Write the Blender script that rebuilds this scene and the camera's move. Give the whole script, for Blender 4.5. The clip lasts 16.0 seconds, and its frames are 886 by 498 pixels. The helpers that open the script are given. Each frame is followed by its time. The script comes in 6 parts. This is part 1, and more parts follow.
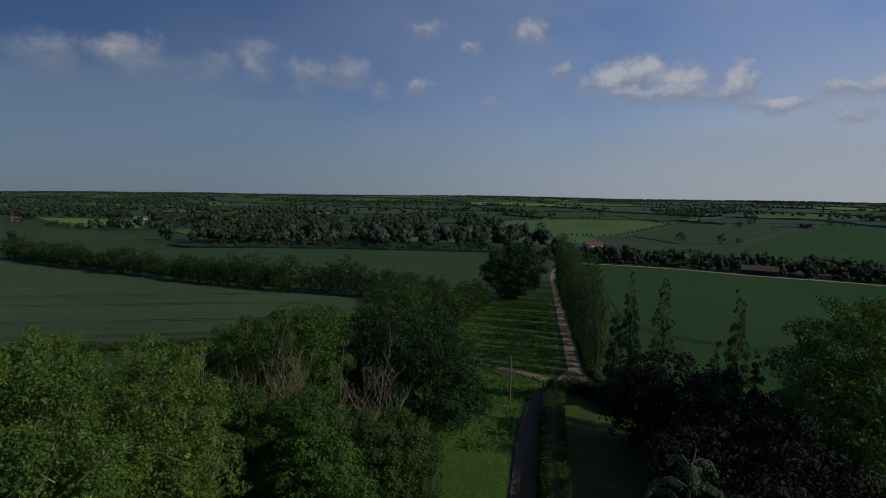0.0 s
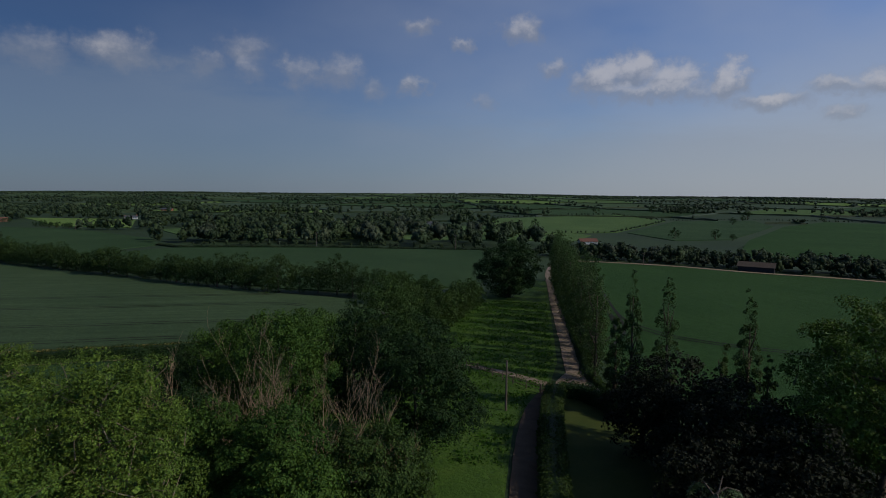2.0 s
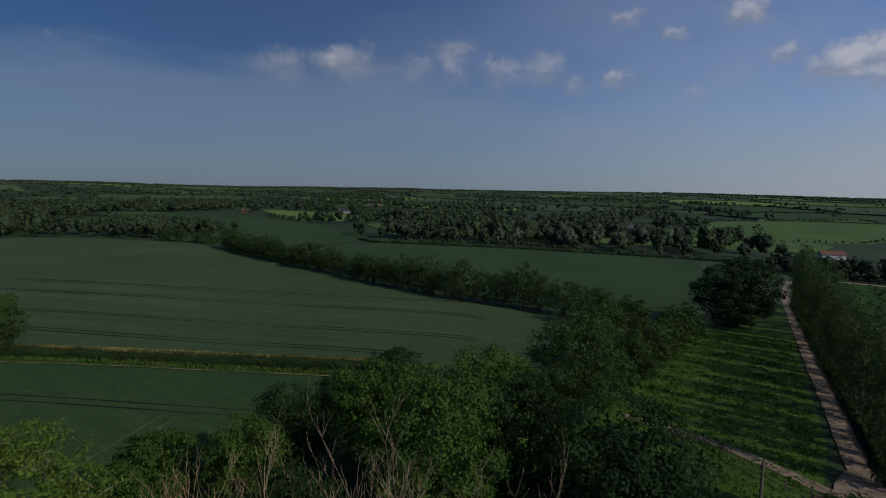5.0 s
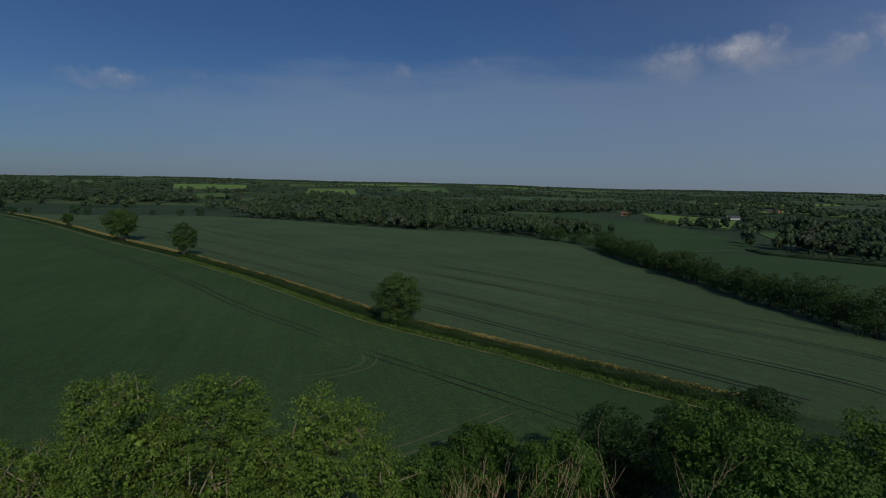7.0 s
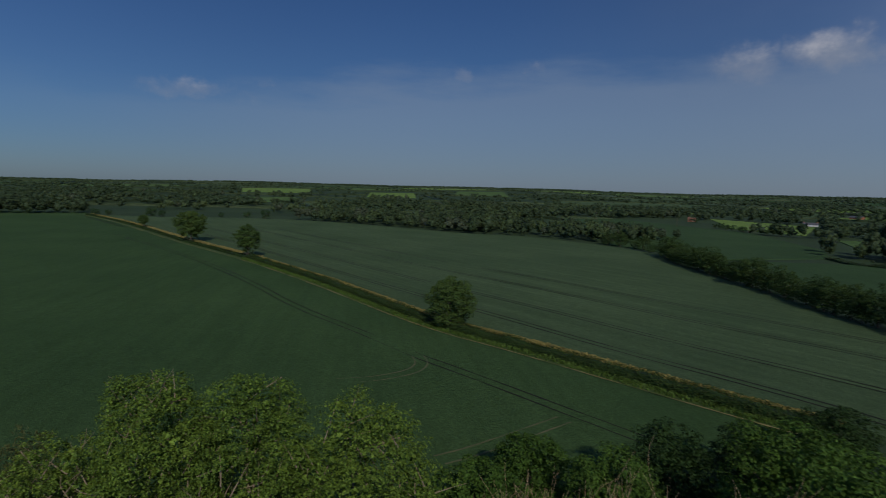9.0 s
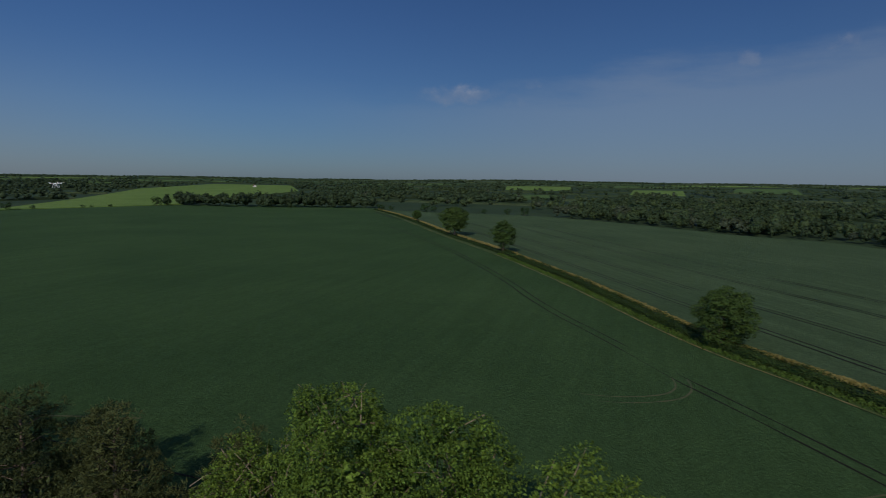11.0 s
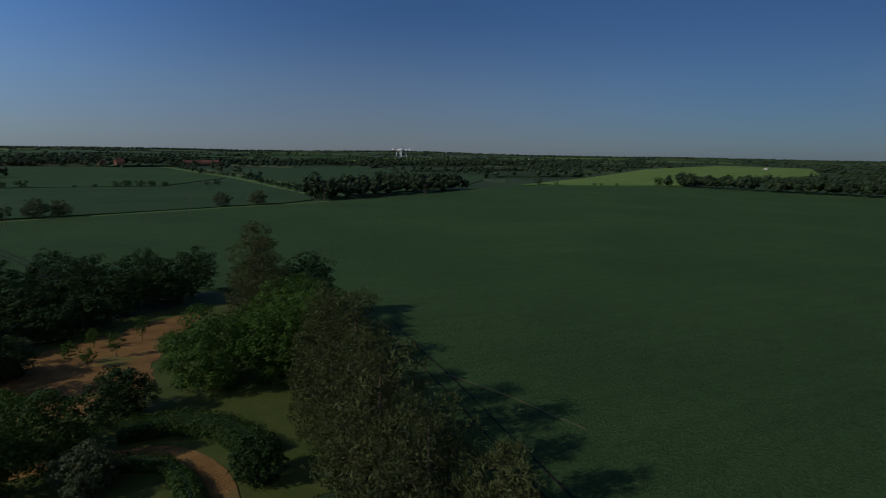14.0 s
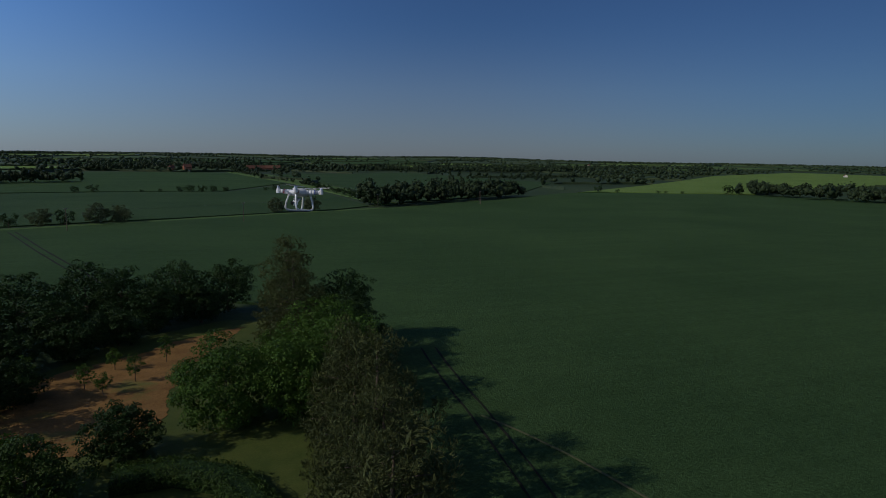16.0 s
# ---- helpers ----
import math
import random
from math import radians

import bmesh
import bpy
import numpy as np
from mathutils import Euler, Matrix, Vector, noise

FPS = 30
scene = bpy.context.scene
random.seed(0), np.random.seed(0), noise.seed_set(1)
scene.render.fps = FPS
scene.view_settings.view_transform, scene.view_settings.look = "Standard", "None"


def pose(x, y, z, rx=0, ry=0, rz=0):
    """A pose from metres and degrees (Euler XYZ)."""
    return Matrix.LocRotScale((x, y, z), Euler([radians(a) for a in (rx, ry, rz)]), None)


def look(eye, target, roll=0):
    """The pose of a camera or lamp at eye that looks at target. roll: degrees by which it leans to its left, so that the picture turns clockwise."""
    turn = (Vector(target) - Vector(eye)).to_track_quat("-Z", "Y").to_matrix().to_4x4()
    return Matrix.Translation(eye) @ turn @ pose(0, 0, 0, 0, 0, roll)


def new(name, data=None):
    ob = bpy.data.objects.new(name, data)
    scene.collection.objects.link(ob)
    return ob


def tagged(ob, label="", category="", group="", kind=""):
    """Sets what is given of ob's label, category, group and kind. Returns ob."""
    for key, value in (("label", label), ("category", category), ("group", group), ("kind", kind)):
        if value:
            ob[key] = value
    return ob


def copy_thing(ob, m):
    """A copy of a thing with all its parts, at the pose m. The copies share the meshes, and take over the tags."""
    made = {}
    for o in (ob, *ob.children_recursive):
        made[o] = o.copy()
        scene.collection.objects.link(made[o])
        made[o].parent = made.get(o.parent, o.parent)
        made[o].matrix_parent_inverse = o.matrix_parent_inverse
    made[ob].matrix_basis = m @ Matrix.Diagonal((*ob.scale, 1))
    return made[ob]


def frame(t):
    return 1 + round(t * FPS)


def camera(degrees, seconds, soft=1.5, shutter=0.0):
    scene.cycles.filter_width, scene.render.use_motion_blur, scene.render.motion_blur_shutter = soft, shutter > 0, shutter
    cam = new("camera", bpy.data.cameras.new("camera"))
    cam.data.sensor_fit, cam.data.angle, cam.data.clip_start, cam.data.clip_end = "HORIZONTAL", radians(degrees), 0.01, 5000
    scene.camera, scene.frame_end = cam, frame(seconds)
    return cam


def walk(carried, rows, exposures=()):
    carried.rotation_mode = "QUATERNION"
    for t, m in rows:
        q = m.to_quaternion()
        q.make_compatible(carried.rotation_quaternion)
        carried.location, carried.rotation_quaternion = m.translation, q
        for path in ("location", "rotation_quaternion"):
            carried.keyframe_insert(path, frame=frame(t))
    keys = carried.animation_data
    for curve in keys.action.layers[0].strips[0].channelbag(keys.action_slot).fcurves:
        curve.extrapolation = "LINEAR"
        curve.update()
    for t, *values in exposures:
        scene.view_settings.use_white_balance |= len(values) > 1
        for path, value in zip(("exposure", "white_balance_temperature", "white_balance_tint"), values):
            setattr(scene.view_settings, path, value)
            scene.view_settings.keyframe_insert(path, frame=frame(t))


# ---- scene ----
cam = camera(74.65, 16.0, soft=0.9, shutter=0.35)
# seconds, eye, target, roll
PATH = [
    (0, (12.027, -16.413, 24.721), (8.650, 3.215, 22.887), 0.83),
    (0.5, (11.894, -16.032, 24.613), (8.671, 3.620, 22.771), 0.81),
    (1, (11.777, -15.330, 24.557), (8.648, 4.335, 22.690), 0.72),
    (1.5, (11.708, -14.170, 24.502), (8.586, 5.494, 22.615), 0.63),
    (2, (11.644, -12.530, 24.466), (8.476, 7.125, 22.562), 0.54),
    (2.5, (11.403, -10.491, 24.411), (7.759, 9.080, 22.491), 0.57),
    (3, (11.194, -8.149, 24.453), (5.913, 11.041, 22.489), 0.74),
    (3.5, (10.817, -5.589, 24.472), (3.581, 12.947, 22.456), 0.98),
    (3.7, (10.601, -4.484, 24.486), (2.630, 13.745, 22.445), 1.10),
    (5.8, (4.728, 9.258, 25.730), (-6.557, 25.637, 23.640), 0.96),
    (6, (4.661, 9.713, 25.652), (-7.872, 25.156, 23.545), 1.15),
    (6.5, (5.500, 10.201, 25.610), (-11.553, 20.406, 23.361), 1.34),
    (7, (6.056, 10.177, 25.528), (-11.882, 18.731, 23.278), 1.33),
    (7.5, (6.192, 10.064, 25.402), (-11.696, 18.727, 23.176), 1.40),
    (8, (6.252, 10.162, 25.300), (-11.495, 19.124, 23.120), 1.29),
    (8.2, (6.269, 10.215, 25.292), (-11.497, 19.143, 23.127), 1.30),
    (10.3, (-0.179, 13.877, 24.660), (-20.037, 13.927, 22.286), 1.01),
    (10.5, (-1.163, 13.885, 24.494), (-21.011, 13.264, 22.111), 0.87),
    (11, (-2.540, 13.902, 24.453), (-22.302, 11.967, 22.066), 0.87),
    (11.5, (-4.330, 13.853, 24.380), (-23.642, 9.246, 21.966), 0.85),
    (12, (-6.317, 13.555, 24.294), (-24.708, 6.084, 21.855), 0.92),
    (12.5, (-8.556, 12.849, 24.227), (-25.586, 2.660, 21.744), 0.91),
    (13, (-11.324, 11.554, 24.047), (-26.415, -1.328, 21.527), 0.80),
    (13.5, (-13.607, 10.172, 24.091), (-27.372, -4.115, 21.560), 0.83),
    (14, (-15.825, 8.345, 24.017), (-27.913, -7.247, 20.739), 0.99),
    (14.5, (-18.200, 6.006, 23.972), (-29.008, -10.483, 20.614), 1.00),
    (15, (-20.085, 3.827, 24.116), (-30.759, -12.767, 20.844), 1.08),
    (15.5, (-21.301, 2.454, 24.314), (-31.887, -14.209, 21.110), 1.07),
    (16, (-21.778, 1.949, 24.390), (-32.307, -14.766, 21.267), 1.07),
]
walk(cam, [(t, look(e, g, r)) for t, e, g, r in PATH], exposures=[(0.0, -1.28), (4.0, -1.24), (7.5, -1.14), (11.0, -1.14), (14.5, -1.42), (16.0, -1.44)])

# ---- sky and sun ----
SUN_AZ, SUN_EL = radians(100.0), radians(32.0)
# azimuth, elevation, half width, half height (degrees), strength
CLOUDS = [
    (43.8, 11.1, 3.2, 1.9, 0.8), (37.7, 11.8, 3.4, 1.8, 1), (34.0, 11.1, 1.6, 0.9, 0.6), (31.0, 11.4, 2.1, 1.4, 0.75),
    (27.6, 12.8, 2.8, 1.7, 0.8), (27.1, 11.1, 1.6, 1.3, 0.7), (22.8, 11.2, 2.0, 1.8, 0.9), (19.4, 11.3, 3.0, 1.9, 0.9),
    (16.2, 10.0, 1.8, 1.3, 0.8), (12.1, 10.4, 1.5, 1.1, 0.7), (11.4, 15.5, 1.8, 1.0, 0.7), (7.6, 14.0, 1.2, 0.9, 0.7),
    (1.7, 15.3, 2.6, 1.3, 0.8), (-1.3, 11.7, 1.9, 0.9, 0.7), (5.5, 8.8, 1.6, 0.9, 0.5), (-5.7, 10.6, 3.1, 1.7, 1),
    (-8.2, 11.4, 2.4, 1.8, 1.1), (-11.6, 10.3, 3.4, 1.8, 1), (-16.2, 10.1, 2.1, 2.0, 1.1), (-10.7, 9.4, 8.0, 1.2, 0.8),
    (-19.7, 8.1, 3.4, 0.9, 0.8), (-24.4, 8.9, 3.0, 0.9, 0.8), (-24.7, 6.9, 1.8, 0.6, 0.6), (-27.2, 8.9, 2.4, 1.3, 0.9),
    (93.8, 8.1, 4.0, 1.0, 0.75), (87.2, 9.2, 1.2, 0.7, 0.5), (68.6, 10.7, 1.3, 0.8, 0.55), (61.9, 11.2, 0.9, 0.6, 0.5),
    (89.0, 7.5, 1.2, 0.7, 0.4),
]


def make_world():
    w = bpy.data.worlds.new("sky")
    scene.world = w
    w.use_nodes = True
    nt = w.node_tree
    N, L = nt.nodes, nt.links
    N.clear()

    def math_(op, a, b=None, c=None, clamp=False):
        n = N.new("ShaderNodeMath")
        n.operation, n.use_clamp = op, clamp
        for i, v in enumerate((a, b, c)):
            if v is None:
                continue
            if isinstance(v, (int, float)):
                n.inputs[i].default_value = v
            else:
                L.new(v, n.inputs[i])
        return n.outputs[0]

    def smooth(v, lo, hi, a=0.0, b=1.0):
        n = N.new("ShaderNodeMapRange")
        n.interpolation_type = "SMOOTHSTEP"
        L.new(v, n.inputs[0])
        for i, k in enumerate((lo, hi, a, b)):
            n.inputs[i + 1].default_value = k
        return n.outputs[0]

    tc = N.new("ShaderNodeTexCoord")
    sep = N.new("ShaderNodeSeparateXYZ")
    L.new(tc.outputs["Generated"], sep.inputs[0])
    neg = math_("MULTIPLY", sep.outputs[0], -1.0)
    az = math_("MULTIPLY", math_("ARCTAN2", neg, sep.outputs[1]), 180 / math.pi)
    el = math_("MULTIPLY", math_("ARCSINE", sep.outputs[2]), 180 / math.pi)
    comb = N.new("ShaderNodeCombineXYZ")
    L.new(az, comb.inputs[0])
    L.new(el, comb.inputs[1])

    def noise_(scale, detail, rough, sx=1.0, sy=1.0):
        m = N.new("ShaderNodeVectorMath")
        m.operation = "MULTIPLY"
        L.new(comb.outputs[0], m.inputs[0])
        m.inputs[1].default_value = (sx, sy, 1)
        n = N.new("ShaderNodeTexNoise")
        n.inputs["Scale"].default_value, n.inputs["Detail"].default_value, n.inputs["Roughness"].default_value = scale, detail, rough
        L.new(m.outputs[0], n.inputs["Vector"])
        return n.outputs["Fac"]

    sky = N.new("ShaderNodeTexSky")
    sky.sky_type, sky.sun_disc = "NISHITA", False
    sky.sun_elevation, sky.sun_rotation = SUN_EL, SUN_AZ
    sky.altitude, sky.air_density, sky.dust_density, sky.ozone_density = 60, 1.0, 0.25, 5.0

    # heaped clouds: billowing outlines, bright tops and grey flat undersides
    puff = noise_(0.42, 7, 0.58, 1.0, 1.3)
    warp = N.new("ShaderNodeTexNoise")
    warp.inputs["Scale"].default_value, warp.inputs["Detail"].default_value, warp.inputs["Roughness"].default_value = 0.55, 5, 0.6
    L.new(comb.outputs[0], warp.inputs["Vector"])
    shift = N.new("ShaderNodeVectorMath")
    shift.operation = "MULTIPLY_ADD"
    L.new(warp.outputs["Color"], shift.inputs[0])
    shift.inputs[1].default_value = (4.4, 2.6, 0)
    L.new(comb.outputs[0], shift.inputs[2])
    total, height = None, None
    for a, e, wd, ht, s in CLOUDS:
        s *= 0.64 if a > 15 else 0.86
        sub = N.new("ShaderNodeVectorMath")
        sub.operation = "SUBTRACT"
        L.new(shift.outputs[0], sub.inputs[0])
        sub.inputs[1].default_value = (a + 2.2, e + 1.3 - ht * 0.1, 0)
        mul = N.new("ShaderNodeVectorMath")
        mul.operation = "MULTIPLY"
        L.new(sub.outputs[0], mul.inputs[0])
        mul.inputs[1].default_value = (0.80 / wd, 0.80 / ht, 0)
        ln = N.new("ShaderNodeVectorMath")
        ln.operation = "LENGTH"
        L.new(mul.outputs[0], ln.inputs[0])
        b = smooth(ln.outputs["Value"], 1.30, 0.10, 0.0, s)
        up = N.new("ShaderNodeSeparateXYZ")
        L.new(mul.outputs[0], up.inputs[0])
        lit = math_("MULTIPLY", b, smooth(up.outputs[1], -0.7, 0.6))
        total = b if total is None else math_("MAXIMUM", total, b)
        height = lit if height is None else math_("MAXIMUM", height, lit)
    dens = math_("ADD", total, math_("MULTIPLY", math_("SUBTRACT", puff, 0.5), 0.55))
    dens = math_("MULTIPLY", smooth(dens, 0.10, 0.85), smooth(total, 0.0, 0.22))
    # a sheet of thin grey haze low in the north and west, and streaks of cirrus above it
    front = smooth(az, -95, -60)
    edge = math_("ADD", 6.0, math_("SUBTRACT", smooth(az, 0, 42, 0.0, 5.0), smooth(az, 60, 98, 0.0, 3.0)))
    rag = math_("MULTIPLY", math_("SUBTRACT", noise_(0.07, 6, 0.6, 1, 4.5), 0.5), 7.0)
    sheet = smooth(math_("SUBTRACT", math_("ADD", el, rag), edge), 1.6, -2.4)
    sheet = math_("MULTIPLY", math_("MULTIPLY", sheet, front), smooth(az, 118, 74))
    cirrus = math_("MULTIPLY", smooth(noise_(0.11, 7, 0.65, 1, 2.2), 0.50, 0.78), smooth(el, 5, 14))
    cirrus = math_("MULTIPLY", math_("MULTIPLY", cirrus, smooth(az, 40, -10)), front)
    veil = math_("MULTIPLY", math_("MULTIPLY", smooth(az, 70, -40), front), smooth(noise_(0.035, 4, 0.5, 1, 2), 0.1, 0.75))
    thin = math_("MAXIMUM", math_("MULTIPLY", cirrus, 0.5), math_("MULTIPLY", veil, 0.60))

    deep = N.new("ShaderNodeMix")
    deep.data_type, deep.blend_type = "RGBA", "MULTIPLY"
    deep.inputs["Factor"].default_value = 1.0
    L.new(sky.outputs[0], deep.inputs["A"])
    tone = N.new("ShaderNodeValToRGB")
    tone.color_ramp.elements[0].position, tone.color_ramp.elements[0].color = 0.0, (0.33, 0.445, 0.655, 1)
    tone.color_ramp.elements[1].position, tone.color_ramp.elements[1].color = 0.27, (0.42, 0.59, 0.85, 1)
    tone.color_ramp.elements.new(0.07).color = (0.41, 0.545, 0.75, 1)
    top = tone.color_ramp.elements.new(1.0)
    top.color = (0.16, 0.19, 0.24, 1)
    tone.color_ramp.elements.new(0.5).color = (0.24, 0.30, 0.39, 1)
    L.new(math_("DIVIDE", el, 90.0, clamp=True), tone.inputs[0])
    # brighter haze towards the sun's side of the sky
    side = math_("ADD", math_("MULTIPLY", sep.outputs[0], math.sin(SUN_AZ - 0.26)), math_("MULTIPLY", sep.outputs[1], math.cos(SUN_AZ - 0.26)))
    glow = N.new("ShaderNodeMix")
    glow.data_type, glow.blend_type = "RGBA", "MULTIPLY"
    glow.inputs["Factor"].default_value = 1.0
    L.new(tone.outputs[0], glow.inputs["A"])
    rise = N.new("ShaderNodeCombineXYZ")
    lift = math_("MULTIPLY", smooth(side, -0.7, 0.6, 1.12, 3.3), smooth(sep.outputs[1], 0.1, -0.9, 1.0, 1.5))
    for k in range(3):
        L.new(lift, rise.inputs[k])
    L.new(rise.outputs[0], glow.inputs["B"])
    L.new(glow.outputs["Result"], deep.inputs["B"])
    mix1 = N.new("ShaderNodeMix")
    mix1.data_type = "RGBA"
    L.new(thin, mix1.inputs["Factor"])
    L.new(deep.outputs["Result"], mix1.inputs["A"])
    mix1.inputs["B"].default_value = (8.6, 9.4, 11.0, 1)
    haze = N.new("ShaderNodeMix")
    haze.data_type = "RGBA"
    L.new(math_("MULTIPLY", sheet, 0.42), haze.inputs["Factor"])
    L.new(mix1.outputs["Result"], haze.inputs["A"])
    haze.inputs["B"].default_value = (4.6, 5.8, 7.7, 1)
    low = math_("MAXIMUM", math_("MULTIPLY", math_("MULTIPLY", smooth(az, 32, -34), smooth(sep.outputs[1], -0.3, 0.3)), smooth(el, 15, 0, 0.0, 0.55)),
                math_("MULTIPLY", smooth(sep.outputs[1], -0.3, -0.95), smooth(el, 13, 0, 0.0, 0.36)))
    band_ = N.new("ShaderNodeMix")
    band_.data_type = "RGBA"
    L.new(low, band_.inputs["Factor"])
    L.new(haze.outputs["Result"], band_.inputs["A"])
    tint = N.new("ShaderNodeMix")
    tint.data_type = "RGBA"
    L.new(smooth(sep.outputs[1], -0.2, 0.3), tint.inputs["Factor"])
    tint.inputs["A"].default_value = (5.6, 5.9, 6.9, 1)
    tint.inputs["B"].default_value = (10.6, 10.9, 11.4, 1)
    L.new(tint.outputs["Result"], band_.inputs["B"])
    shade = N.new("ShaderNodeMix")
    shade.data_type = "RGBA"
    L.new(smooth(math_("ADD", height, math_("MULTIPLY", math_("SUBTRACT", puff, 0.5), 0.8)), 0.15, 0.75), shade.inputs["Factor"])
    shade.inputs["A"].default_value = (5.6, 6.1, 7.4, 1)
    shade.inputs["B"].default_value = (12.8, 12.4, 12.7, 1)
    mix2 = N.new("ShaderNodeMix")
    mix2.data_type = "RGBA"
    L.new(math_("MULTIPLY", dens, 0.66), mix2.inputs["Factor"])
    L.new(band_.outputs["Result"], mix2.inputs["A"])
    L.new(shade.outputs["Result"], mix2.inputs["B"])
    bg = N.new("ShaderNodeBackground")
    bg.inputs[1].default_value = 0.09
    L.new(mix2.outputs["Result"], bg.inputs[0])
    out = N.new("ShaderNodeOutputWorld")
    L.new(bg.outputs[0], out.inputs[0])


make_world()
sun = new("sun", bpy.data.lights.new("sun", "SUN"))
sun.data.energy, sun.data.angle, sun.data.color = 5.0, radians(0.6), (1.0, 0.91, 0.77)
SUN_DIR = Vector((math.sin(SUN_AZ) * math.cos(SUN_EL), math.cos(SUN_AZ) * math.cos(SUN_EL), math.sin(SUN_EL)))
sun.matrix_world = look(SUN_DIR * 100, (0, 0, 0))

# ---- lie of the land: a low rise that falls away to the valley ----
KA = [-180, -120, -60, -30, 7, 40, 62, 93, 119, 145, 180]
KV = [0.6, 0.6, 1.2, 1.6, 1.6, 1.45, 1.2, 0.6, 0.6, 0.8, 0.6]


def ground_z(x, y):
    r, az = math.hypot(x, y), math.degrees(math.atan2(-x, y))
    k = 0.01
    for i in range(len(KA) - 1):
        if KA[i] <= az <= KA[i + 1]:
            f = (az - KA[i]) / (KA[i + 1] - KA[i])
            k = math.tan(radians(KV[i] + (KV[i + 1] - KV[i]) * f * f * (3 - 2 * f)))
            break
    z = -k * min(r, 330)
    if r > 330:
        z -= k * 150 * (1 - math.exp(-(r - 330) / 200))
    if r > 700:
        f = min((r - 700) / 2300, 1)
        f = f * f * (3 - 2 * f)
        z += f * (14 - z + 4 * math.sin(radians(az) * 5 + 1) + 3 * math.sin(radians(az) * 13))
    return z


# ---- helpers for meshes and materials ----
def mesh_object(name, verts, faces, material, parent=None, label="", smooth=False):
    me = bpy.data.meshes.new(name)
    me.from_pydata([tuple(v) for v in verts], [], [tuple(f) for f in faces])
    me.materials.append(material)
    if smooth:
        me.polygons.foreach_set("use_smooth", [True] * len(me.polygons))
    me.update()
    ob = new(name, me)
    if parent is not None:
        ob.parent = parent
    if label:
        tagged(ob, label)
    return ob


def part(name, bm, material, parent=None, label="", smooth=False):
    me = bpy.data.meshes.new(name)
    bm.to_mesh(me)
    bm.free()
    me.materials.append(material)
    if smooth:
        me.polygons.foreach_set("use_smooth", [True] * len(me.polygons))
    ob = new(name, me)
    if parent is not None:
        ob.parent = parent
    if label:
        tagged(ob, label)
    return ob


def quads_mesh(name, V, material):
    """A mesh of loose quads from an array (n, 4, 3)."""
    n = len(V)
    me = bpy.data.meshes.new(name)
    me.vertices.add(n * 4)
    me.vertices.foreach_set("co", np.ascontiguousarray(V, dtype=np.float32).ravel())
    me.loops.add(n * 4)
    me.loops.foreach_set("vertex_index", np.arange(n * 4, dtype=np.int32))
    me.polygons.add(n)
    me.polygons.foreach_set("loop_start", np.arange(0, n * 4, 4, dtype=np.int32))
    me.polygons.foreach_set("loop_total", np.full(n, 4, dtype=np.int32))
    me.materials.append(material)
    me.update(calc_edges=True)
    me.validate()
    me.polygons.foreach_set("use_smooth", [False] * len(me.polygons))
    return me


def foliage_mesh(name, Q, V, F, material):
    """A mesh of loose leaves Q (n, 4, 3) and of triangles F over the points V."""
    n, nv, nf = len(Q), len(V), len(F)
    me = bpy.data.meshes.new(name)
    me.vertices.add(n * 4 + nv)
    me.vertices.foreach_set("co", np.concatenate([np.asarray(Q, float).reshape(-1, 3), np.asarray(V, float).reshape(-1, 3)]).astype(np.float32).ravel())
    me.loops.add(n * 4 + nf * 3)
    me.loops.foreach_set("vertex_index", np.concatenate([np.arange(n * 4), np.asarray(F).ravel() + n * 4]).astype(np.int32))
    me.polygons.add(n + nf)
    me.polygons.foreach_set("loop_start", np.concatenate([np.arange(n) * 4, n * 4 + np.arange(nf) * 3]).astype(np.int32))
    me.polygons.foreach_set("loop_total", np.concatenate([np.full(n, 4), np.full(nf, 3)]).astype(np.int32))
    me.materials.append(material)
    me.update(calc_edges=True)
    me.polygons.foreach_set("use_smooth", [False] * n + [True] * nf)
    return me


def ico_data(level):
    b = bmesh.new()
    bmesh.ops.create_icosphere(b, subdivisions=level, radius=1.0)
    v = np.array([tuple(p.co) for p in b.verts])
    f = np.array([[p.index for p in q.verts] for q in b.faces])
    b.free()
    return v, f


ICO = {1: ico_data(1)}


def lump_mesh(C, R, rng, level=1, rough=0.14):
    """Uneven leafy lumps: centres C (n, 3), radii R (n, 3)."""
    v, f = ICO[level]
    k = 1 + rng.normal(0, rough, (len(C), len(v), 1))
    V = C[:, None, :] + v[None] * k * R[:, None, :]
    F = f[None] + (np.arange(len(C)) * len(v))[:, None, None]
    return V.reshape(-1, 3), F.reshape(-1, 3)


def unit(a):
    return a / np.maximum(np.linalg.norm(a, axis=-1, keepdims=True), 1e-9)


def leaf_quads(P, Nn, size, rng, slim=0.62, jitter=0.55, fold=0.14):
    """Small folded leaves at P facing about Nn; size is a number or an array."""
    n = len(P)
    Nn = unit(Nn + rng.normal(0, jitter, (n, 3)))
    t = unit(np.cross(Nn, rng.normal(0, 1, (n, 3))))
    b = np.cross(Nn, t)
    s = (np.asarray(size) * rng.uniform(0.65, 1.3, n))[:, None]
    up = Nn * s * fold
    return np.stack([P - t * s * 0.5, P + b * s * slim * 0.5 + up, P + t * s * 0.5, P - b * s * slim * 0.5 + up], 1)


def sphere_dirs(n, rng):
    return unit(rng.normal(0, 1, (n, 3)))


